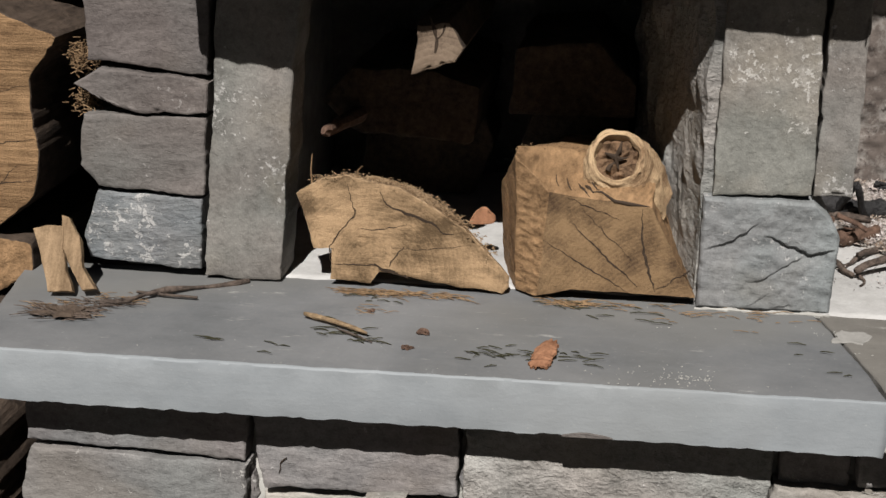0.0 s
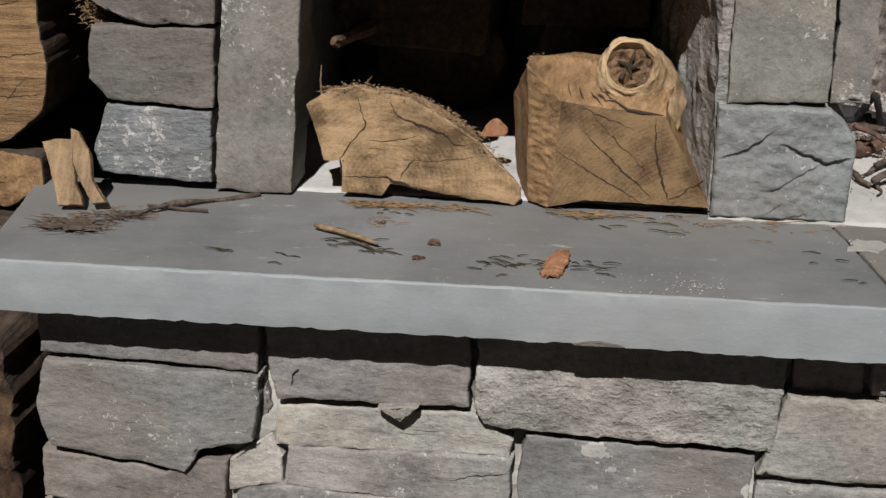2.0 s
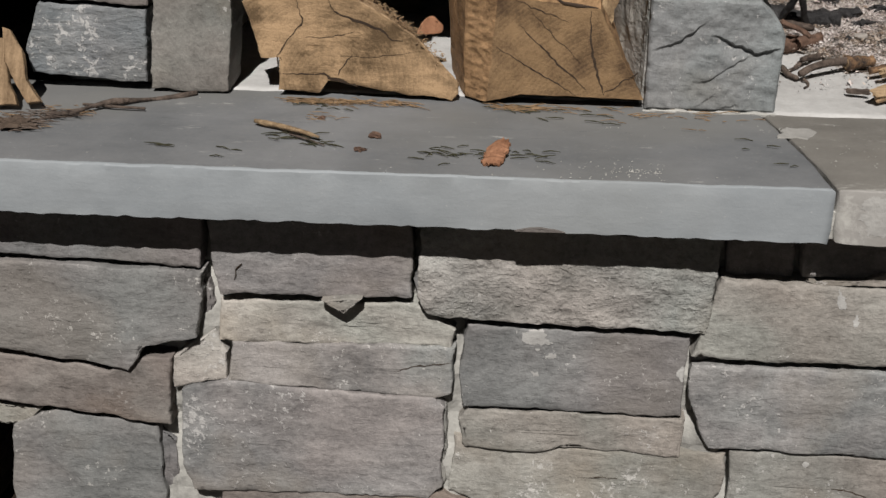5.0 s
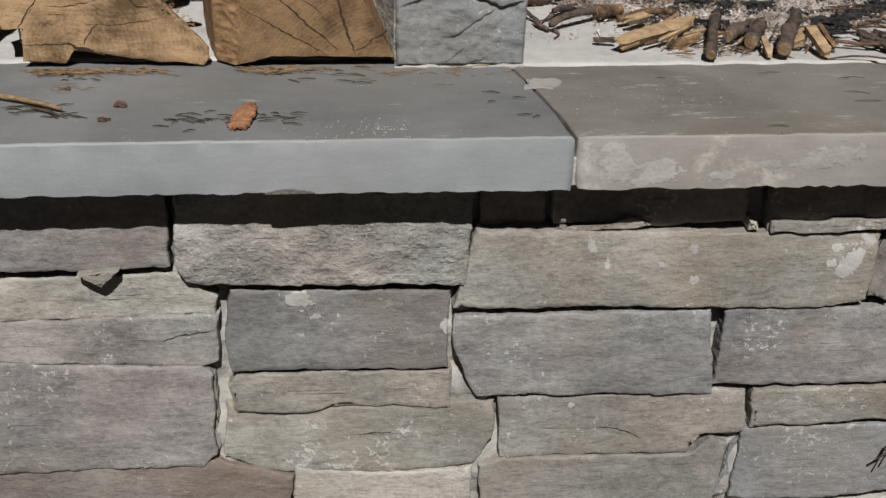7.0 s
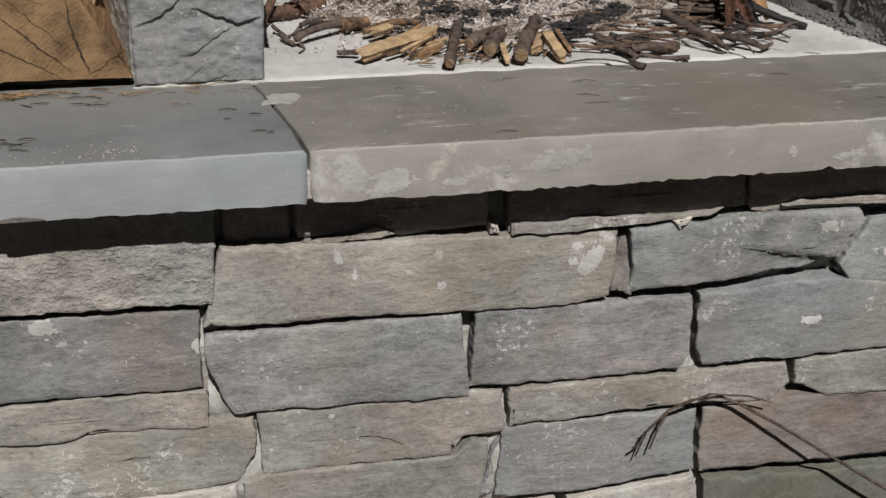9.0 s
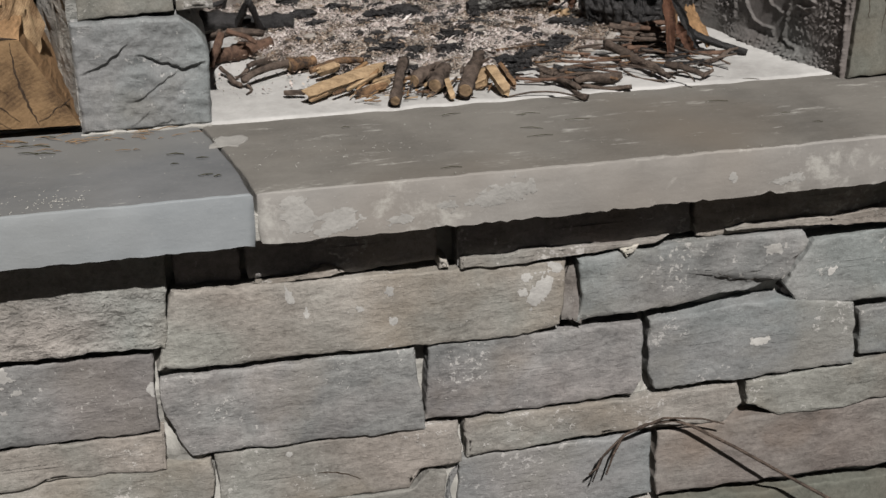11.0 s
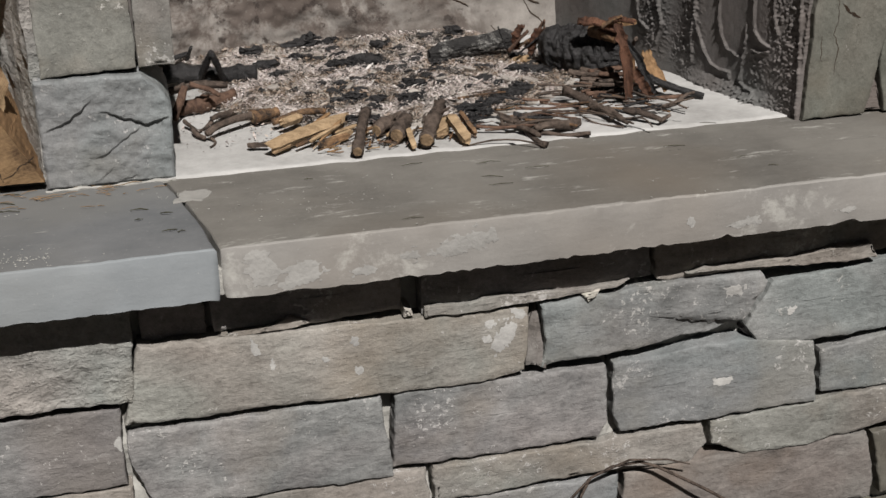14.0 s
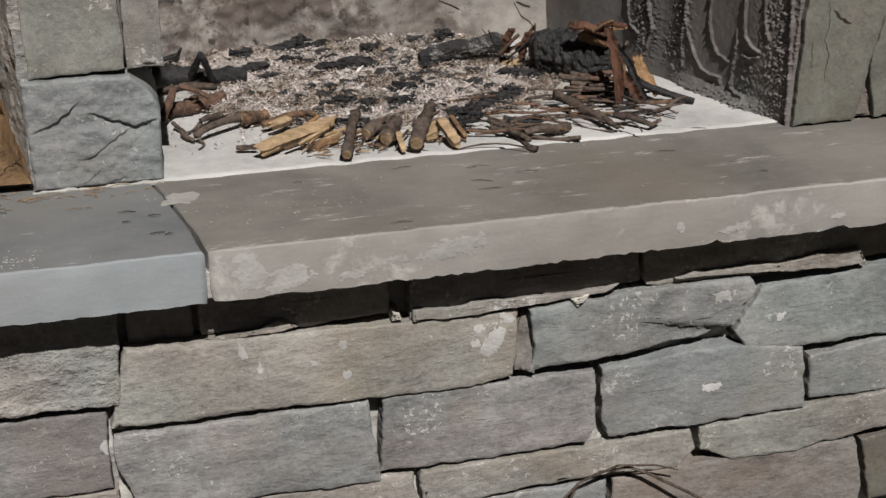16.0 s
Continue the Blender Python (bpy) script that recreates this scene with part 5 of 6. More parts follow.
stick((-0.025, 0.462, BED + 0.04), (-0.004, 0.460, BED + 0.045), 0.0040, STICK, seed=25)
stick((-0.023, 0.604, BED + 0.02), (0.109, 0.585, BED + 0.014), 0.0142, CHARRED, "charred black branch lying in ash", seed=26)
stick((0.028, 0.590, BED + 0.012), (0.044, 0.553, BED + 0.06), 0.0053, CHARRED, "charred upright forked twig", bend=0.004, seed=27)
stick((0.060, 0.577, BED + 0.012), (0.043, 0.547, BED + 0.06), 0.0049, CHARRED, "charred upright forked twig", bend=0.004, seed=28)
stick((-0.005, 0.717, BED + 0.014), (0.021, 0.732, BED + 0.016), 0.0044, CHARRED, "short charred branch by the back wall", bend=0.003, seed=29)
stick((0.016, 0.720, BED + 0.01), (0.023, 0.693, BED + 0.035), 0.0030, CHARRED, "short charred branch stub", bend=0.003, seed=30)
stick((0.087, 0.487, BED + 0.01), (0.027, 0.410, BED + 0.008), 0.0046, STICK, seed=31)
stick((0.027, 0.410, BED + 0.008), (-0.000, 0.379, BED + 0.005), 0.0030, STICK, seed=32)
stick((-0.009, 0.413, BED + 0.012), (0.004, 0.382, BED + 0.005), 0.0026, STICK, seed=33)
stick((0.004, 0.382, BED + 0.006), (0.016, 0.346, BED + 0.005), 0.0033, STICK, seed=34)
stick((0.016, 0.346, BED + 0.005), (0.013, 0.317, BED + 0.003), 0.0018, STICK, seed=35)
stick((0.079, 0.398, BED + 0.009), (0.019, 0.347, BED + 0.006), 0.0052, STICK, cut=True, seed=36)
stick((0.078, 0.391, BED + 0.012), (0.112, 0.404, BED + 0.012), 0.0085, HALFBURNT, "half-burnt stick end in the ash", bend=0.003, cut=True, seed=37)
# front row of kindling
board("kindling", [(0.083, 0.264, BED + 0.012), (0.190, 0.341, BED + 0.014)], 0.015, 0.012, KINDLE, "fresh yellow split kindling lying across the white floor", "kindling", 38, (-0.3, 0.75, 0.6), "kindling")
board("kindling", [(0.060, 0.296, BED + 0.006), (0.086, 0.288, BED + 0.008)], 0.006, 0.005, STICK, "grey pointed sliver of kindling", "kindling", 39, (-0.3, 1, 0), "kindling")
stick((0.105, 0.365, BED + 0.01), (0.173, 0.372, BED + 0.012), 0.0047, HALFBURNT, "half-burnt split stick behind the kindling", seed=40)
board("kindling", [(0.109, 0.346, BED + 0.014), (0.135, 0.360, BED + 0.016)], 0.0101, 0.008, KINDLE, "short pale chip of kindling", "kindling", 41, (-0.3, 0.8, 0.5), "kindling")
board("kindling", [(0.146, 0.275, BED + 0.005), (0.187, 0.295, BED + 0.007)], 0.0062, 0.007, HALFBURNT, "dark sliver of kindling", "kindling", 42, (-0.3, 1, 0), "kindling")
board("kindling", [(0.157, 0.282, BED + 0.006), (0.193, 0.306, BED + 0.008)], 0.0048, 0.006, KINDLE, "thin pale sliver of kindling", "kindling", 43, (-0.3, 1, 0), "kindling")
stick((0.184, 0.223, BED + 0.009), (0.218, 0.344, BED + 0.02), 0.0067, STICK, "thick grey stick with a sawn end", bend=0.003, taper=0.9, cut=True, seed=44)
stick((0.221, 0.291, BED + 0.011), (0.258, 0.323, BED + 0.016), 0.0084, STICK, "short dark stick end with a pale cut", bend=0.002, taper=0.95, cut=True, seed=45)
stick((0.240, 0.261, BED + 0.012), (0.264, 0.317, BED + 0.016), 0.0097, STICK, "thick dark stick end with a pale cut", bend=0.002, taper=0.95, cut=True, seed=46)
board("kindling", [(0.255, 0.230, BED + 0.006), (0.256, 0.266, BED + 0.016)], 0.0068, 0.007, KINDLE, "narrow pale splinter of kindling", "kindling", 47, (1, 0, 0.2), "kindling")
stick((0.270, 0.228, BED + 0.014), (0.311, 0.322, BED + 0.028), 0.0100, STICK, "thick grey-brown stick lying end-on", bend=0.003, taper=0.7, cut=True, seed=48)
board("kindling", [(0.297, 0.263, BED + 0.006), (0.312, 0.293, BED + 0.02)], 0.0139, 0.008, KINDLE, "short pale split kindling", "kindling", 49, (1, 0, 0.4), "kindling")
board("kindling", [(0.322, 0.229, BED + 0.007), (0.311, 0.274, BED + 0.026)], 0.0116, 0.009, KINDLE, "yellow split kindling propped on the sticks", "kindling", 50, (1, 0.2, 0.2), "kindling")
board("kindling", [(0.339, 0.258, BED + 0.005), (0.329, 0.296, BED + 0.022)], 0.0055, 0.008, HALFBURNT, "dark narrow split of kindling", "kindling", 51, (1, 0.2, 0.2), "kindling")
stick((0.254, 0.273, BED + 0.004), (0.229, 0.308, BED + 0.004), 0.0014, STICK, seed=52)
stick((0.272, 0.284, BED + 0.012), (0.248, 0.247, BED + 0.004), 0.0018, STICK, seed=53)
# torn slivers lying along the big split
for i, (x, y, L, w, mat) in enumerate(((0.088, 0.262, 0.03, 0.004, GREYWOOD), (0.118, 0.272, 0.05, 0.005, HALFBURNT), (0.135, 0.28, 0.055, 0.004, KINDLE), (0.15, 0.292, 0.04, 0.0045, SPLIT), (0.172, 0.31, 0.036, 0.005, KINDLE), (0.168, 0.345, 0.04, 0.006, KINDLE), (0.09, 0.285, 0.05, 0.004, KINDLE), (0.125, 0.312, 0.06, 0.005, SPLIT), (0.2, 0.3, 0.03, 0.004, HALFBURNT), (0.232, 0.285, 0.03, 0.004, KINDLE), (0.285, 0.268, 0.028, 0.005, SPLIT))):
    board("kindling", [(x, y, BED + 0.005 + 0.002 * (i % 3)), (x + L * 0.8, y + L * (0.5 + 0.06 * (i % 4)), BED + 0.008 + 0.004 * (i % 4))], w, 0.003, mat, "thin torn sliver beside the split kindling", "kindling", 120 + i, (-0.4, 0.8, 0.3), "kindling")
# sticks towards the cheek wall
stick((0.412, 0.202, BED + 0.007), (0.380, 0.304, BED + 0.009), 0.0044, STICK, seed=54)
stick((0.408, 0.220, BED + 0.006), (0.377, 0.278, BED + 0.007), 0.0031, STICK, seed=55)
stick((0.477, 0.218, BED + 0.005), (0.412, 0.242, BED + 0.006), 0.0028, STICK, seed=56)
stick((0.475, 0.263, BED + 0.009), (0.410, 0.242, BED + 0.007), 0.0054, STICK, taper=0.9, seed=57)
stick((0.489, 0.356, BED + 0.02), (0.522, 0.277, BED + 0.011), 0.0069, STICK, bend=0.008, seed=58)
stick((0.521, 0.280, BED + 0.011), (0.530, 0.236, BED + 0.007), 0.0048, STICK, bend=0.004, seed=59)
stick((0.536, 0.273, BED + 0.011), (0.574, 0.233, BED + 0.006), 0.0040, STICK, seed=60)
stick((0.573, 0.236, BED + 0.006), (0.591, 0.245, BED + 0.009), 0.0032, STICK, bend=0.003, seed=61)
stick((0.528, 0.368, BED + 0.006), (0.651, 0.333, BED + 0.006), 0.0034, REDSTICK, seed=62)
stick((0.591, 0.291, BED + 0.005), (0.663, 0.325, BED + 0.005), 0.0026, STICK, seed=63)
stick((0.573, 0.327, BED + 0.02), (0.628, 0.271, BED + 0.004), 0.0015, STICK, seed=64)
stick((0.588, 0.364, BED + 0.035), (0.673, 0.320, BED + 0.007), 0.0049, CHARRED, "dark stick leaning on the burnt log", seed=65)
stick((0.523, 0.419, BED + 0.02), (0.573, 0.382, BED + 0.022), 0.0056, REDSTICK, seed=66)
stick((0.523, 0.409, BED + 0.014), (0.566, 0.374, BED + 0.016), 0.0055, STICK, seed=67)
stick((0.531, 0.388, BED + 0.008), (0.570, 0.372, BED + 0.01), 0.0046, REDSTICK, seed=68)
stick((0.532, 0.427, BED + 0.026), (0.569, 0.388, BED + 0.03), 0.0041, STICK, seed=69)
stick((0.490, 0.302, BED + 0.004), (0.537, 0.236, BED + 0.004), 0.0015, STICK, seed=70)
stick((0.493, 0.286, BED + 0.004), (0.529, 0.235, BED + 0.003), 0.0014, STICK, seed=71)
stick((0.538, 0.243, BED + 0.005), (0.553, 0.212, BED + 0.002), 0.0014, STICK, seed=72)
stick((0.404, 0.315, BED + 0.008), (0.455, 0.307, BED + 0.008), 0.0044, CHARRED, "charred stick end in the ash", seed=73)
stick((0.383, 0.294, BED + 0.006), (0.477, 0.304, BED + 0.007), 0.0021, STICK, seed=74)
stick((0.383, 0.269, BED + 0.004), (0.451, 0.262, BED + 0.005), 0.0021, STICK, seed=75)
stick((0.417, 0.332, BED + 0.008), (0.497, 0.318, BED + 0.008), 0.0018, REDSTICK, seed=76)
stick((0.385, 0.329, BED + 0.008), (0.422, 0.275, BED + 0.006), 0.0018, STICK, seed=77)
RUST = wood_material("rust_brown_bark", (0.024, 0.012, 0.008), (0.145, 0.07, 0.043), along=(1, 1, 0.35), depth=0.006)


def bark_shell(path, width, curl, material, label, seed, across=(1, 0, 0), name="bark_strip", category="bark", group=""):
    """A curled, torn piece of bark along a path: an arc in section, ragged at its rim."""
    pts = [Vector(q) for q in path]
    n, m = 16, 8
    bm = bmesh.new()
    outer, inner = [], []
    for i in range(n + 1):
        k = i / n * (len(pts) - 1)
        j = min(int(k), len(pts) - 2)
        p = pts[j].lerp(pts[j + 1], k - j)
        d = (pts[j + 1] - pts[j]).normalized()
        side = (Vector(across) - d * Vector(across).dot(d)).normalized()
        up = side.cross(d)
        w = width * (0.75 + 0.35 * noise.noise(Vector((i * 0.5, seed, 0)))) * (0.55 + 0.45 * math.sin(math.pi * (0.12 + 0.76 * i / n)))
        row_o, row_i = [], []
        for h in range(m + 1):
            u = h / m * 2 - 1
            rag = 1 + (0.25 * noise.noise(Vector((i * 0.9, seed + u * 3, 4))) if h in (0, m) else 0)
            end = d * (0.35 * width * noise.noise(Vector((h * 0.8, seed, i))) if i in (0, n) else 0)
            q = p + side * (w * u * rag * 0.5) + up * (curl * w * (1 - u * u)) + end + wobble(p + side * u * w, 120, 0.0012, seed)
            row_o.append(bm.verts.new(q))
            row_i.append(bm.verts.new(q - up * (0.0022 + 0.001 * math.sin(h))))
        outer.append(row_o)
        inner.append(row_i)
    for i in range(n):
        for h in range(m):
            bm.faces.new((outer[i][h], outer[i + 1][h], outer[i + 1][h + 1], outer[i][h + 1]))
            bm.faces.new((inner[i][h], inner[i][h + 1], inner[i + 1][h + 1], inner[i + 1][h]))
        for h in (0, m):
            bm.faces.new((outer[i][h], outer[i + 1][h], inner[i + 1][h], inner[i][h]))
    for i in (0, n):
        for h in range(m):
            bm.faces.new((outer[i][h], outer[i][h + 1], inner[i][h + 1], inner[i][h]))
    return tagged(link(name, bm, material), label, category, group)


bark_shell([(0.556, 0.35, 0.608), (0.56, 0.342, 0.59), (0.566, 0.334, 0.555), (0.568, 0.33, 0.51)], 0.019, 0.3, RUST, "red-brown strip of bark leaning on the burnt log", 78)
bark_shell([(0.566, 0.36, 0.59), (0.588, 0.352, 0.558), (0.598, 0.348, 0.535), (0.61, 0.342, 0.51)], 0.012, 0.3, CHARRED, "dark burnt bark strip slanting from the burnt log", 79)
bark_shell([(0.578, 0.34, 0.545), (0.588, 0.335, 0.528), (0.6, 0.33, 0.508)], 0.017, 0.35, RUST, "red-brown torn bark lying against the strips", 84)
bark_shell([(0.607, 0.375, 0.56), (0.612, 0.365, 0.54), (0.63, 0.35, 0.512)], 0.024, 0.12, SPLIT, "pale split chip leaning on sticks", 80, (0.9, 0.4, 0.2), "kindling", "kindling", "kindling")
bark_shell([(0.535, 0.44, 0.592), (0.555, 0.43, 0.592), (0.585, 0.41, 0.58)], 0.022, 0.3, RUST, "brown unburnt bark along the burnt log", 90, (0, 1, 0.3))
bark_shell([(0.57, 0.42, 0.595), (0.585, 0.41, 0.598), (0.6, 0.4, 0.594)], 0.012, 0.4, RUST, "torn brown bark on the burnt log", 91, (0.2, 1, 0.2))
bark_shell([(0.481, 0.555, 0.53), (0.478, 0.55, 0.55), (0.486, 0.545, 0.567)], 0.017, 0.35, RUST, "half-burnt bark chunk between the logs", 92, (1, 0, 0.2))
bark_shell([(0.5, 0.545, 0.525), (0.503, 0.54, 0.545), (0.508, 0.535, 0.562)], 0.018, 0.3, RUST, "torn brown bark between the logs", 93, (1, 0.2, 0))
bark_shell([(0.465, 0.548, 0.507), (0.478, 0.545, 0.515), (0.492, 0.54, 0.518)], 0.02, 0.3, KINDLE, "pale split chip between the logs", 94, (0, 1, 0.2), "kindling", "kindling", "kindling")
bark_shell([(-0.337, 0.03, 0.5025), (-0.334, 0.05, 0.507), (-0.327, 0.078, 0.511)], 0.029, 0.16, REDBARK, "orange-brown curled bark chip lying on bluestone", 33, (1, 0, 0.1), "bark_chip", "bark chip")
# heap of sticks before the burnt log
rnd = random.Random(41)
for i in range(16):
    x, y, z = rnd.uniform(0.5, 0.55), rnd.uniform(0.36, 0.43), BED + rnd.uniform(0.004, 0.034)
    t, L = rnd.uniform(-0.5, 0.15), rnd.uniform(0.04, 0.08)
    stick((x, y, z), (x + L * math.cos(t), y + L * math.sin(t), z * 0.99 + 0.004), rnd.uniform(0.0014, 0.0038), rnd.choice((STICK, STICK, REDSTICK)), "broken dry stick heaped before the burnt log", 0.006, 300 + i)
for i in range(9):
    x, y = rnd.uniform(0.46, 0.53), rnd.uniform(0.53, 0.57)
    t = rnd.uniform(-0.5, 2.2)
    stick((x, y, BED + 0.02 + 0.012 * rnd.random()), (x + 0.035 * math.cos(t), y - 0.01, BED + 0.035 + 0.035 * math.sin(t)), rnd.uniform(0.0012, 0.003), rnd.choice((HALFBURNT, REDSTICK, CHARRED)), "charred twig sticking up between the logs", 0.006, 330 + i)
board("kindling", [(0.566, 0.426, BED + 0.085), (0.617, 0.431, BED + 0.085)], 0.0083, 0.006, SPLIT, "pale splinter on the burnt log", "kindling", 82, (0, 1, 0.2), "kindling")
stick((0.561, 0.415, BED + 0.085), (0.588, 0.408, BED + 0.1), 0.0027, HALFBURNT, seed=83)
stick((0.608, 0.449, BED + 0.03), (0.597, 0.379, BED + 0.08), 0.0034, STICK, seed=84)
stick((0.598, 0.399, BED + 0.02), (0.583, 0.388, BED + 0.075), 0.0032, HALFBURNT, seed=85)
# burnt logs
burnt_log((0.357, 0.58, BED + 0.022), (0.492, 0.596, BED + 0.034), 0.0145, 3, "charred round log with a coat of ash", ASHY)
big = burnt_log((0.515, 0.534, BED + 0.034), (0.602, 0.444, BED + 0.04), 0.034, 5, "thick black charred log against the cheek wall")
part("unburnt_top", tube([(0.560, 0.459, BED + 0.07), (0.570, 0.435, BED + 0.075), (0.584, 0.420, BED + 0.068)], [0.008, 0.013, 0.009], 9, 0.4, 3), HALFBURNT, big, "brown unburnt wood along the top")
for i, (x, y, s) in enumerate(((0.294, 0.462, 0.008), (0.308, 0.468, 0.012), (0.289, 0.412, 0.012), (0.273, 0.388, 0.005), (0.45, 0.42, 0.01), (0.432, 0.4, 0.013), (0.408, 0.384, 0.011), (0.385, 0.362, 0.012), (0.362, 0.346, 0.014), (0.349, 0.316, 0.01), (0.375, 0.331, 0.007), (0.193, 0.429, 0.007), (0.213, 0.43, 0.012), (0.246, 0.418, 0.01), (0.199, 0.357, 0.009), (0.124, 0.633, 0.013), (0.112, 0.704, 0.012), (0.2, 0.72, 0.017), (0.232, 0.715, 0.009), (0.168, 0.666, 0.009), (0.22, 0.595, 0.013), (0.242, 0.603, 0.017), (0.264, 0.61, 0.015), (0.282, 0.612, 0.011), (0.275, 0.585, 0.01), (0.133, 0.586, 0.009), (0.3, 0.68, 0.012), (0.326, 0.66, 0.008), (0.212, 0.5, 0.007), (0.36, 0.56, 0.008), (0.241, 0.388, 0.006), (0.226, 0.346, 0.008), (0.338, 0.278, 0.0075), (0.335, 0.499, 0.006), (0.479, 0.505, 0.012), (0.5, 0.488, 0.01), (0.425, 0.712, 0.012))):
    charcoal(x, y, s, i + 1)
rnd = random.Random(77)
for i in range(60):
    x, y = rnd.uniform(0.34, 0.58), rnd.uniform(0.26, 0.42)
    t = rnd.uniform(-0.9, 0.5)
    L = rnd.uniform(0.03, 0.08)
    stick((x, y, BED + 0.004 + rnd.uniform(0, 0.01)), (x + L * math.cos(t), y + L * math.sin(t) * 0.7, BED + 0.004 + rnd.uniform(0, 0.012)), rnd.uniform(0.0007, 0.0022), rnd.choice((STICK, STICK, REDSTICK, CHARRED, HALFBURNT)), "thin dry twig by the ash", 0.008, 100 + i, name="twig", group="twigs")
for i in range(40):
    x, y = rnd.uniform(0.06, 0.36), rnd.uniform(0.26, 0.4)
    t = rnd.uniform(-0.3, 0.9)
    L = rnd.uniform(0.02, 0.05)
    stick((x, y, BED + 0.003), (x + L * math.cos(t), y + L * math.sin(t) * 0.7, BED + 0.004), rnd.uniform(0.0004, 0.001), rnd.choice((STICK, REDSTICK)), "thin dry twig on the white floor", 0.008, 200 + i, name="twig", group="twigs")
for i in range(70):
    x, y = rnd.uniform(0.13, 0.34), rnd.uniform(0.245, 0.315)
    t, L = rnd.uniform(-0.9, 1.2), rnd.uniform(0.007, 0.024)
    stick((x, y, BED + rnd.uniform(0.001, 0.006)), (x + L * math.cos(t), y + L * math.sin(t), BED + rnd.uniform(0.001, 0.01)), rnd.uniform(0.0005, 0.0015), rnd.choice((STICK, KINDLE, HALFBURNT, SPLIT, CHARRED)), "small splinter among the kindling", 0.003, 400 + i, name="splinter", group="splinters")


def ash_chunk(x, y, r, seed):
    """A pale grey crust of ash, broken and slightly tilted."""
    turn = random.Random(seed)
    bm = block([(r * math.cos(t) * turn.uniform(0.8, 1.5), r * math.sin(t) * turn.uniform(0.5, 0.9)) for t in (0, 0.9, 1.9, 2.9, 3.8, 4.6, 5.5)], 0.0015, -0.003, lying, 0.0008, 0.0012, 0.002, seed, 0.004)
    bmesh.ops.transform(bm, matrix=pose(x, y, BED + ash_height(x, y) + 0.0075, turn.uniform(5, 22), turn.uniform(-15, 15), turn.uniform(0, 360)), verts=bm.verts)
    return tagged(link("ash_chunk", bm, ASHBED), "pale grey crust of ash on the fire bed", "ash", "ash chunks")


for i, (x, y, r) in enumerate(((0.233, 0.365, 0.012), (0.205, 0.44, 0.01), (0.1, 0.43, 0.01), (0.22, 0.48, 0.009), (0.16, 0.4, 0.008), (0.3, 0.43, 0.008), (0.35, 0.48, 0.011), (0.44, 0.46, 0.013), (0.47, 0.45, 0.01), (0.4, 0.52, 0.01), (0.12, 0.52, 0.011), (0.27, 0.54, 0.009), (0.36, 0.4, 0.007), (0.33, 0.62, 0.01))):
    ash_chunk(x, y, r, 500 + i)
rod_thing("wiry_twig", bent((0.27, 0.255, 0.509), (0.4, 0.19, 0.504), 10, 0.03, 7), [0.0011] * 11, STICK, "thin wiry twig trailing onto the slab", "twig")
# ---- dead plant in front of the hearth wall ----
stalk = rod_thing("dead_plant", [(0.385, 0.048, 0.062), (0.397, 0.046, 0.1), (0.421, 0.045, 0.125), (0.449, 0.045, 0.137), (0.486, 0.046, 0.137), (0.508, 0.045, 0.127), (0.566, 0.036, 0.092), (0.628, 0.03, 0.049), (0.684, 0.027, 0.01), (0.783, 0.02, -0.057), (0.86, 0.02, GROUND - 0.02)], [0.0009, 0.0012, 0.0016, 0.0018, 0.002, 0.002, 0.002, 0.002, 0.0022, 0.0024, 0.003], STICK, "bent dead plant stalk in front of the stones", "dead plant", "", 7)
for path in ([(0.421, 0.045, 0.125), (0.41, 0.046, 0.1), (0.402, 0.047, 0.071)], [(0.43, 0.044, 0.13), (0.47, 0.04, 0.146), (0.52, 0.04, 0.138), (0.55, 0.042, 0.125)], [(0.395, 0.047, 0.096), (0.388, 0.042, 0.085), (0.378, 0.042, 0.078)]):
    part("side_shoot", tube(path, [0.0018 - 0.0003 * i for i in range(len(path))], 6), STICK, stalk)

# dry nest stuff in the pier joint
rnd = random.Random(5)
bm = bmesh.new()
for _ in range(420):
    p = Vector((-0.884 + rnd.gauss(0, 0.009), 0.262 + rnd.uniform(-0.012, 0.02), rnd.choice((0.752, 0.757, 0.703)) + rnd.gauss(0, 0.008)))
    d = Vector((rnd.gauss(0, 1), rnd.gauss(0, 0.6), rnd.gauss(0, 0.6))).normalized() * rnd.uniform(0.003, 0.01)
    absorb_rod(bm, [p, p + d], [0.0008, 0.0004], 4)
tagged(link("nest_straw", bm, STRAW), "orange-brown straw stuffed in the pier joints", "straw", kind="stuff")

# ---- stones of the hearth wall ----
stone_n = [100]


def stone(corners, kind, face, relief=0.0025):
    stone_n[0] += 1
    ob = part("stone", block(corners, face, 0.11, upright, 0.0022, 0.0031, relief, stone_n[0], 0.006, 0.0015, 0), STONE[kind], hearth_wall)
    return ob


stone([(-0.887, 0.442), (-0.642, 0.442), (-0.648, 0.363), (-0.693, 0.366), (-0.893, 0.371)], "dark", 0.052)
stone([(-0.89, 0.363), (-0.644, 0.36), (-0.657, 0.279), (-0.719, 0.264), (-0.738, 0.235), (-0.895, 0.255), (-0.905, 0.31)], "dark", 0.05, relief=0.004)
stone([(-0.907, 0.246), (-0.879, 0.242), (-0.764, 0.229), (-0.727, 0.247), (-0.692, 0.249), (-0.699, 0.16), (-0.848, 0.177), (-0.913, 0.185)], "brown", 0.058)
stone([(-0.919, 0.173), (-0.853, 0.167), (-0.873, 0.144), (-0.923, 0.141)], "warm", 0.07)
stone([(-0.888, 0.145), (-0.832, 0.168), (-0.715, 0.153), (-0.714, 0.042), (-0.708, -0.022), (-0.904, -0.033), (-0.899, 0.073)], "dark", 0.066)
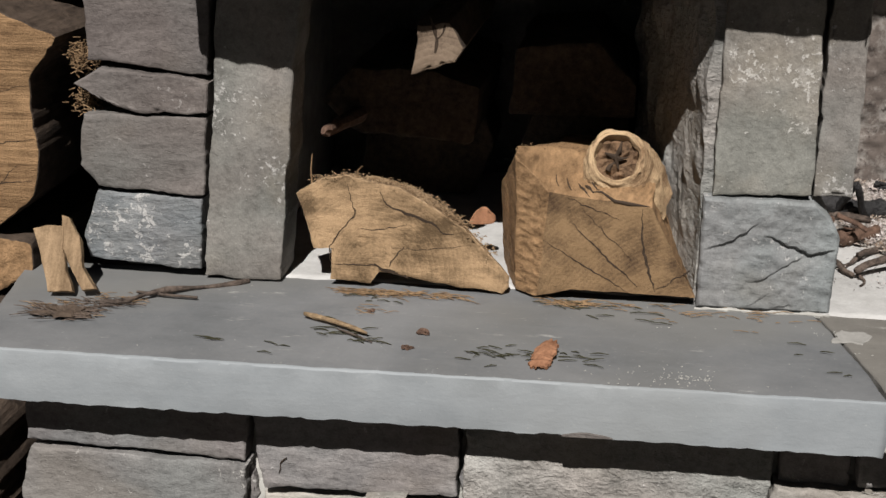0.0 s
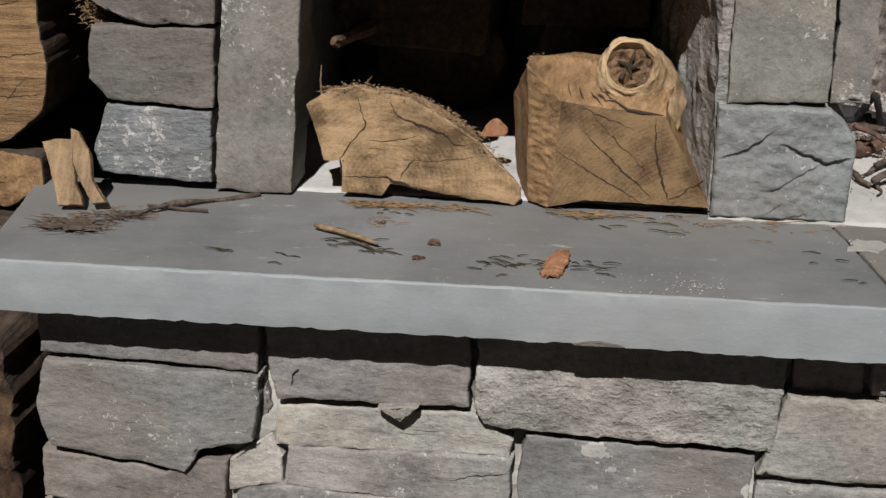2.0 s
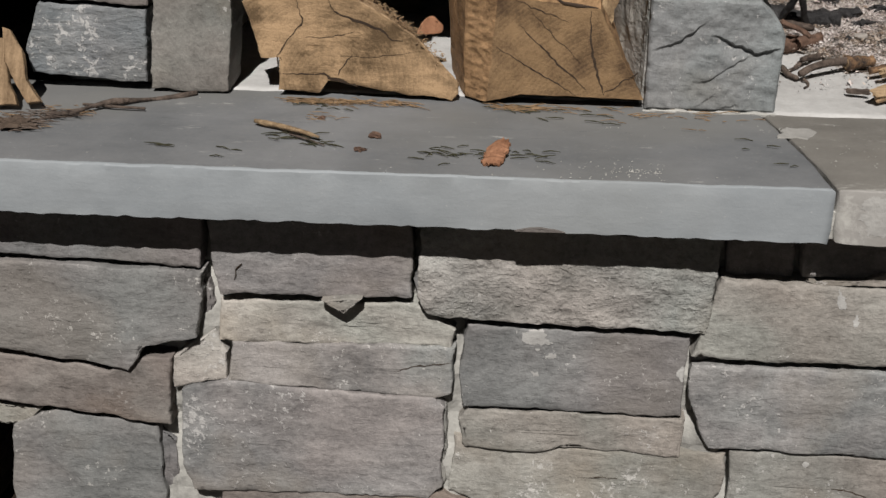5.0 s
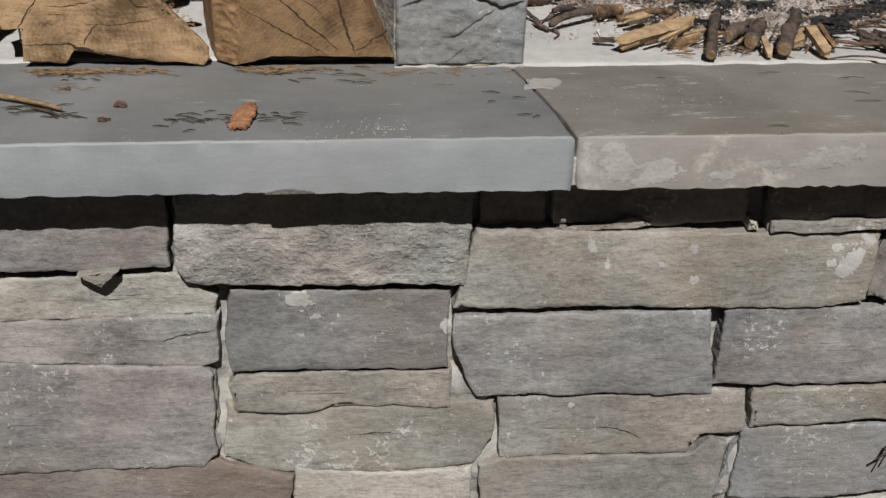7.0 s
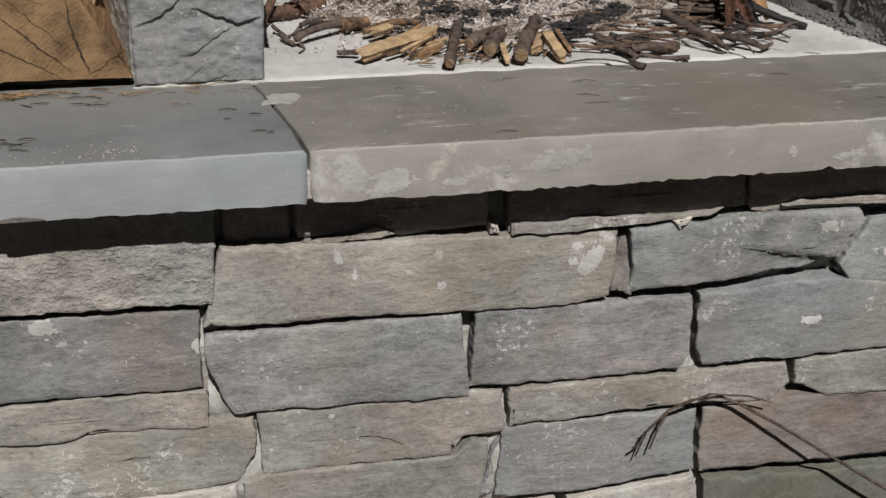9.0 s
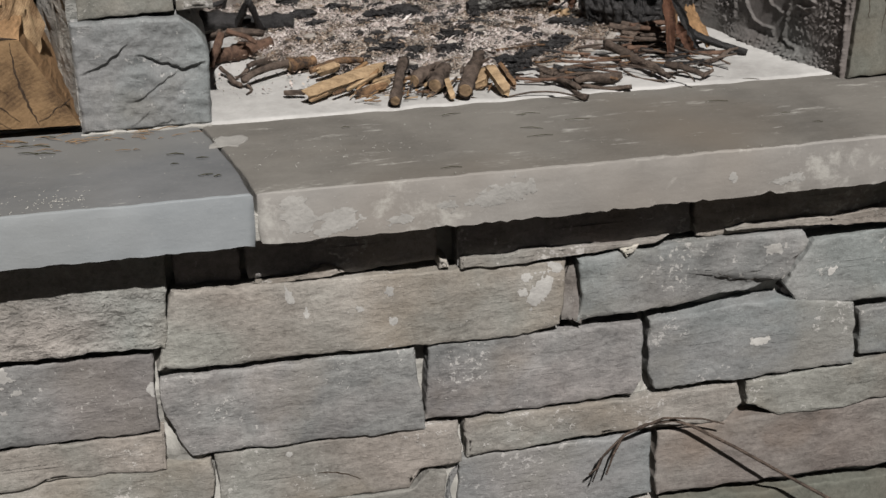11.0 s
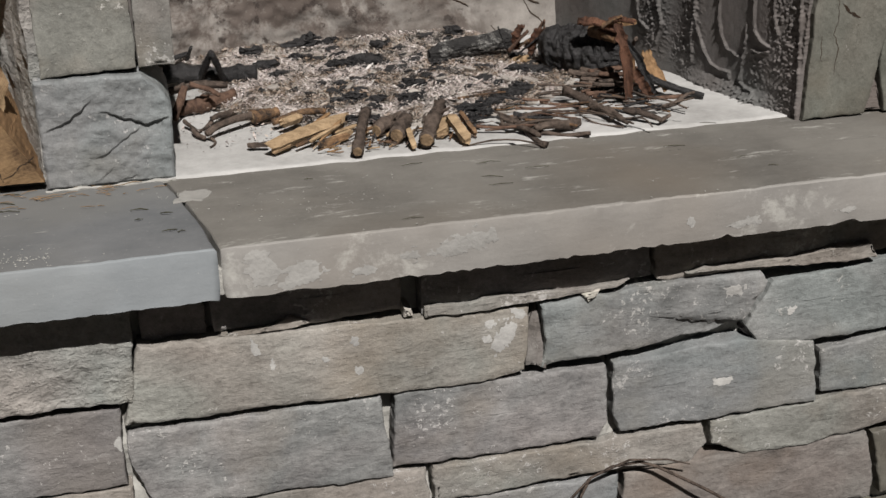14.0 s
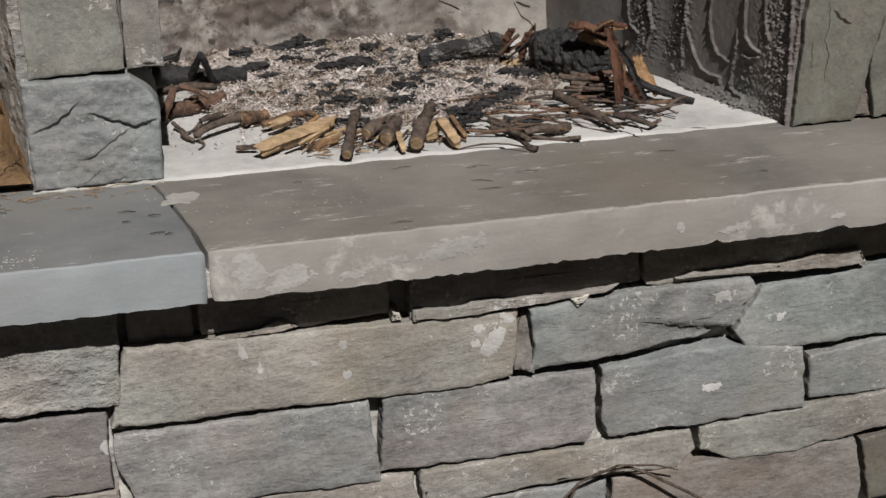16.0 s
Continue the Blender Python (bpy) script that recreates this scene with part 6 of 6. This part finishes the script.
stone([(-0.64, 0.442), (-0.418, 0.442), (-0.42, 0.337), (-0.63, 0.332), (-0.638, 0.374)], "grey", 0.056)
stone([(-0.631, 0.32), (-0.415, 0.326), (-0.374, 0.296), (-0.377, 0.277), (-0.453, 0.273), (-0.636, 0.27)], "pale", 0.064, relief=0.004)
stone([(-0.516, 0.336), (-0.473, 0.337), (-0.493, 0.319)], "warm", 0.045)
stone([(-0.622, 0.27), (-0.373, 0.277), (-0.376, 0.219), (-0.395, 0.21), (-0.628, 0.221)], "grey", 0.06)
stone([(-0.692, 0.246), (-0.641, 0.282), (-0.628, 0.256), (-0.631, 0.221), (-0.694, 0.205)], "pale", 0.066)
stone([(-0.682, 0.208), (-0.627, 0.221), (-0.397, 0.211), (-0.384, 0.201), (-0.388, 0.094), (-0.401, 0.079), (-0.677, 0.074), (-0.689, 0.109)], "grey", 0.058)
stone([(-0.644, 0.079), (-0.386, 0.084), (-0.348, 0.071), (-0.3, 0.061), (-0.316, -0.027), (-0.338, -0.085), (-0.667, -0.071)], "brown", 0.062)
stone([(-0.408, 0.442), (-0.095, 0.442), (-0.103, 0.311), (-0.278, 0.314), (-0.343, 0.315), (-0.404, 0.32), (-0.413, 0.343)], "rough", 0.052, relief=0.006)
stone([(-0.359, 0.305), (-0.121, 0.301), (-0.124, 0.203), (-0.361, 0.204), (-0.369, 0.243)], "dark", 0.06)
stone([(-0.358, 0.199), (-0.118, 0.198), (-0.121, 0.148), (-0.255, 0.156), (-0.28, 0.147), (-0.362, 0.149), (-0.371, 0.185)], "warm", 0.062)
stone([(-0.374, 0.16), (-0.255, 0.149), (-0.204, 0.152), (-0.067, 0.155), (-0.069, 0.102), (-0.095, 0.067), (-0.193, 0.06), (-0.336, 0.066), (-0.379, 0.088)], "warm", 0.066)
stone([(-0.3, 0.068), (-0.193, 0.059), (-0.094, 0.065), (-0.095, 0.013), (-0.188, -0.018), (-0.301, -0.004)], "pale", 0.064)
stone([(-0.312, -0.03), (-0.195, -0.026), (-0.093, -0.005), (-0.09, -0.099), (-0.325, -0.089)], "warm", 0.066)
stone([(-0.09, 0.442), (-0.02, 0.442), (-0.019, 0.368), (-0.089, 0.366)], "dark", 0.075)
stone([(-0.014, 0.442), (0.201, 0.442), (0.197, 0.377), (0.097, 0.372), (-0.01, 0.378)], "grey", 0.064)
stone([(0.223, 0.442), (0.267, 0.442), (0.494, 0.442), (0.495, 0.381), (0.43, 0.378), (0.356, 0.374), (0.222, 0.369)], "grey", 0.058)
stone([(-0.095, 0.374), (0.348, 0.363), (0.341, 0.283), (0.304, 0.274), (-0.118, 0.281), (-0.112, 0.299)], "warm", 0.055)
stone([(-0.116, 0.27), (0.169, 0.271), (0.182, 0.163), (-0.09, 0.166), (-0.106, 0.195), (-0.12, 0.245)], "grey", 0.058)
stone([(-0.064, 0.161), (0.222, 0.164), (0.225, 0.106), (0.178, 0.104), (0.16, 0.079), (-0.062, 0.079)], "warm", 0.063)
stone([(-0.085, 0.071), (-0.056, 0.079), (0.163, 0.078), (0.185, 0.1), (0.205, 0.093), (0.194, -0.002), (-0.081, -0.012)], "warm", 0.061)
stone([(-0.087, -0.024), (0.096, -0.014), (0.103, -0.107), (-0.087, -0.099)], "warm", 0.066)
stone([(0.103, -0.013), (0.295, -0.005), (0.305, -0.115), (0.11, -0.107)], "pale", 0.066)
stone([(0.499, 0.442), (0.799, 0.442), (0.851, 0.442), (0.857, 0.374), (0.782, 0.378), (0.692, 0.37), (0.504, 0.373)], "warm", 0.06)
scooped = stone([(0.358, 0.365), (0.634, 0.373), (0.645, 0.356), (0.612, 0.305), (0.58, 0.297), (0.362, 0.285), (0.367, 0.32)], "blue", 0.052, relief=0.006)
for v in scooped.data.vertices:
    # a flake is broken out above the lower edge
    lip = 0.326 - 0.22 * (v.co.x - 0.53) + 0.003 * noise.noise(Vector((v.co.x * 90, 0, 0)))
    if 0.5 < v.co.x < 0.63 and v.co.z < lip and v.co.y < 0.075:
        v.co.y += 0.011 * min(1.0, (lip - v.co.z) / 0.006) * min(1.0, (v.co.x - 0.5) / 0.04, (0.63 - v.co.x) / 0.015)
stone([(0.655, 0.352), (0.81, 0.364), (0.946, 0.372), (0.961, 0.272), (0.821, 0.267), (0.717, 0.264), (0.639, 0.271), (0.623, 0.296)], "blue", 0.06)
stone([(0.186, 0.272), (0.444, 0.27), (0.447, 0.191), (0.434, 0.174), (0.239, 0.171), (0.181, 0.175)], "grey", 0.059)
stone([(0.452, 0.274), (0.613, 0.28), (0.715, 0.263), (0.726, 0.179), (0.577, 0.177), (0.463, 0.177), (0.453, 0.201)], "blue", 0.057)
stone([(0.726, 0.248), (0.823, 0.258), (0.963, 0.267), (0.976, 0.186), (0.832, 0.183), (0.734, 0.189)], "blue", 0.062)
stone([(0.228, 0.165), (0.44, 0.166), (0.573, 0.167), (0.58, 0.138), (0.56, 0.115), (0.453, 0.121), (0.229, 0.114)], "warm", 0.061)
stone([(0.585, 0.17), (0.797, 0.181), (0.974, 0.187), (0.982, 0.135), (0.837, 0.13), (0.72, 0.114), (0.631, 0.116), (0.586, 0.138)], "warm", 0.06)
stone([(0.223, 0.112), (0.464, 0.11), (0.469, 0.023), (0.311, 0.006), (0.215, 0.011)], "blue", 0.064)
stone([(0.472, 0.113), (0.564, 0.117), (0.805, 0.117), (0.822, 0.053), (0.823, 0.017), (0.664, 0.019), (0.474, 0.02)], "brown", 0.062)
stone([(0.818, 0.112), (0.988, 0.121), (1.003, 0.018), (0.838, 0.016)], "green", 0.065)
stone([(-0.667, 0.35), (-0.652, 0.357), (-0.638, 0.315), (-0.644, 0.285), (-0.676, 0.258)], "dark", 0.07, relief=0.008)
stone([(-0.4, 0.203), (-0.382, 0.198), (-0.382, 0.1), (-0.391, 0.077), (-0.4, 0.083)], "blue", 0.068)
stone([(-0.717, 0.143), (-0.699, 0.129), (-0.693, 0.06), (-0.709, -0.031), (-0.721, -0.032)], "dark", 0.078, relief=0.008)
stone([(0.345, 0.337), (0.358, 0.358), (0.37, 0.315), (0.366, 0.28), (0.343, 0.286)], "slate", 0.064, relief=0.012)
stone([(0.622, 0.286), (0.651, 0.338), (0.643, 0.264)], "dark", 0.072, relief=0.006)
stone([(0.209, 0.08), (0.223, 0.103), (0.215, 0.012), (0.199, 0.007)], "dark", 0.072, relief=0.006)
stone([(-0.419, 0.355), (-0.407, 0.372), (-0.404, 0.327), (-0.38, 0.307), (-0.409, 0.318)], "grey", 0.066)
stone([(0.309, -0.006), (0.473, 0.011), (0.486, -0.094), (0.312, -0.071)], "pale", 0.066)
stone([(0.484, 0.006), (0.732, -0.004), (0.877, -0.003), (0.906, -0.148), (0.493, -0.094)], "green", 0.064)

# thin shards and mortar bits on the bed joint under the slabs
stone([(-0.006, 0.3745), (0.036, 0.3765), (0.056, 0.38), (0.072, 0.386), (0.094, 0.377), (0.08, 0.3715), (0.0, 0.372)], "warm", 0.057)
stone([(0.221, 0.381), (0.287, 0.3805), (0.291, 0.383), (0.349, 0.381), (0.416, 0.38), (0.466, 0.384), (0.42, 0.376), (0.355, 0.37), (0.223, 0.368)], "warm", 0.05)
stone([(0.536, 0.383), (0.571, 0.386), (0.68, 0.385), (0.692, 0.388), (0.771, 0.393), (0.788, 0.372), (0.685, 0.374), (0.603, 0.379)], "warm", 0.05)
stone([(0.407, 0.374), (0.43, 0.376), (0.426, 0.368), (0.414, 0.363)], "pale", 0.047)
stone([(0.199, 0.382), (0.207, 0.378), (0.21, 0.37), (0.198, 0.371)], "pale", 0.054)

# plain courses that close the wall below and beside
rnd = random.Random(9)
KINDS = ("grey", "warm", "blue", "dark", "pale")
for z0, z1 in ((-0.3, -0.225), (-0.22, -0.125)):
    x = -0.9
    while x < 1.35:
        w = min(rnd.uniform(0.18, 0.34), 1.4 - x)
        stone([(x, z1 - 0.004), (x + w - 0.008, z1), (x + w - 0.008, z0 + 0.004), (x, z0)], rnd.choice(KINDS), 0.062)
        x += w
for z0, z1, x in ((-0.12, 0.015, 0.91), (0.02, 0.12, 1.0), (0.125, 0.19, 0.99), (0.19, 0.27, 0.975), (0.275, 0.37, 0.97), (0.375, 0.442, 0.87)):
    while x < 1.35:
        w = min(rnd.uniform(0.2, 0.32), 1.4 - x)
        stone([(x, z1 - 0.003), (x + w - 0.008, z1), (x + w - 0.008, z0), (x, z0 + 0.003)], rnd.choice(KINDS), 0.06)
        x += w


def wall_crack(points, width, face):
    """A bedding crack, once a scarp's shadow, in the hearth wall stone nearest to it."""
    near = min((o for o in hearth_wall.children), key=lambda o: (sum((Vector(c) for c in o.bound_box), Vector()) / 8 - Vector((points[1][0], 0.085, points[1][1]))).length)
    o = crack(near, points, width, face)
    o.parent, o.matrix_parent_inverse = near, Matrix()


wall_crack([(0.051, 0.118), (0.069, 0.116), (0.079, 0.113), (0.102, 0.102)], 0.0016, 0.0605)
wall_crack([(-0.225, 0.113), (-0.209, 0.115), (-0.187, 0.116)], 0.0016, 0.063)
wall_crack([(-0.44, 0.244), (-0.415, 0.251), (-0.377, 0.257)], 0.0016, 0.0575)
wall_crack([(-0.612, 0.351), (-0.609, 0.363), (-0.603, 0.37)], 0.0012, 0.0535)
# No crack: the shadow below the broken lip, drawn as a dark sliver.
wall_crack([(0.531, 0.327), (0.561, 0.312), (0.589, 0.308)], 0.0012, 0.048)


# ---- lime splashes ----
LIME = plaster_material("white_lime_splash", (0.27, 0.262, 0.25), (0.44, 0.43, 0.41))
FAINT = plaster_material("thin_lime_film", (0.26, 0.252, 0.237), (0.35, 0.34, 0.322))


def splash(parent, x, z, w, h, material, strike, seed, step=0.0011):
    """A thin film of dried lime that follows the face of a stone, ragged at its rim. strike(x, z) finds the face."""
    bm = bmesh.new()
    nu, nv = round(3.4 * w / step), round(3.4 * h / step)
    seen = {}

    def corner(a, c):
        if (a, c) not in seen:
            px, pz = x + (a / nu - 0.5) * 3.4 * w, z + (c / nv - 0.5) * 3.4 * h
            q = Vector((px + seed, 0, pz))
            y = strike(px, pz)
            thick = 1.15 * math.exp(-((px - x) / w) ** 2 - ((pz - z) / h) ** 2) + 0.55 * noise.noise(q * 95) + 0.4 * noise.noise(q * 260) - 0.5
            seen[a, c] = None if y is None or thick < 0 else bm.verts.new((px, y - 0.0003 - 0.0004 * min(1.0, thick), pz))
        return seen[a, c]

    for a in range(nu):
        for c in range(nv):
            vs = [corner(a, c), corner(a + 1, c), corner(a + 1, c + 1), corner(a, c + 1)]
            vs = [v for v in vs if v is not None]
            if len(vs) > 2:
                bm.faces.new(vs).smooth = True
    if not bm.faces:
        bm.free()
        return None
    return link("lime_splash", bm, material, parent, "white dried lime splash")


def face_of(ob):
    def strike(x, z):
        hit, at, _, _ = ob.ray_cast(Vector((x, -0.3, z)), Vector((0, 1, 0)))
        return at.y if hit else None
    return strike


bpy.context.view_layer.update()
spots = ((0.333, 0.356, 0.009, 0.010), (0.321, 0.333, 0.010, 0.018), (0.308, 0.320, 0.009, 0.016), (0.296, 0.329, 0.007, 0.006), (0.298, 0.349, 0.010, 0.006), (0.031, 0.355, 0.007, 0.012), (0.049, 0.331, 0.004, 0.010), (0.142, 0.347, 0.006, 0.008), (0.146, 0.311, 0.006, 0.006), (0.108, 0.330, 0.004, 0.004), (-0.287, 0.294, 0.016, 0.012), (-0.283, 0.248, 0.006, 0.005), (-0.127, 0.258, 0.006, 0.012), (-0.267, 0.272, 0.006, 0.004), (0.020, 0.147, 0.004, 0.004), (0.602, 0.352, 0.014, 0.009), (0.593, 0.228, 0.012, 0.007), (0.681, 0.311, 0.007, 0.006))
for i, (x, z, w, h) in enumerate(spots):
    for o in list(hearth_wall.children):
        y = face_of(o)(x, z)
        if y is not None and y < 0.08:
            splash(o, x, z, w, h, LIME, face_of(o), i + 1)
            break
for i, (x, z, w, h) in enumerate(((0.037, 0.478, 0.014, 0.020), (0.048, 0.467, 0.014, 0.014), (0.088, 0.467, 0.022, 0.014), (0.073, 0.454, 0.020, 0.008), (0.266, 0.478, 0.030, 0.012), (0.243, 0.471, 0.020, 0.010), (0.198, 0.469, 0.012, 0.006), (0.586, 0.460, 0.020, 0.006), (0.515, 0.469, 0.006, 0.008), (0.707, 0.461, 0.014, 0.004), (0.145, 0.458, 0.020, 0.006))):
    splash(slab_right, x, z, w, h, FAINT, face_of(slab_right), 60 + i)
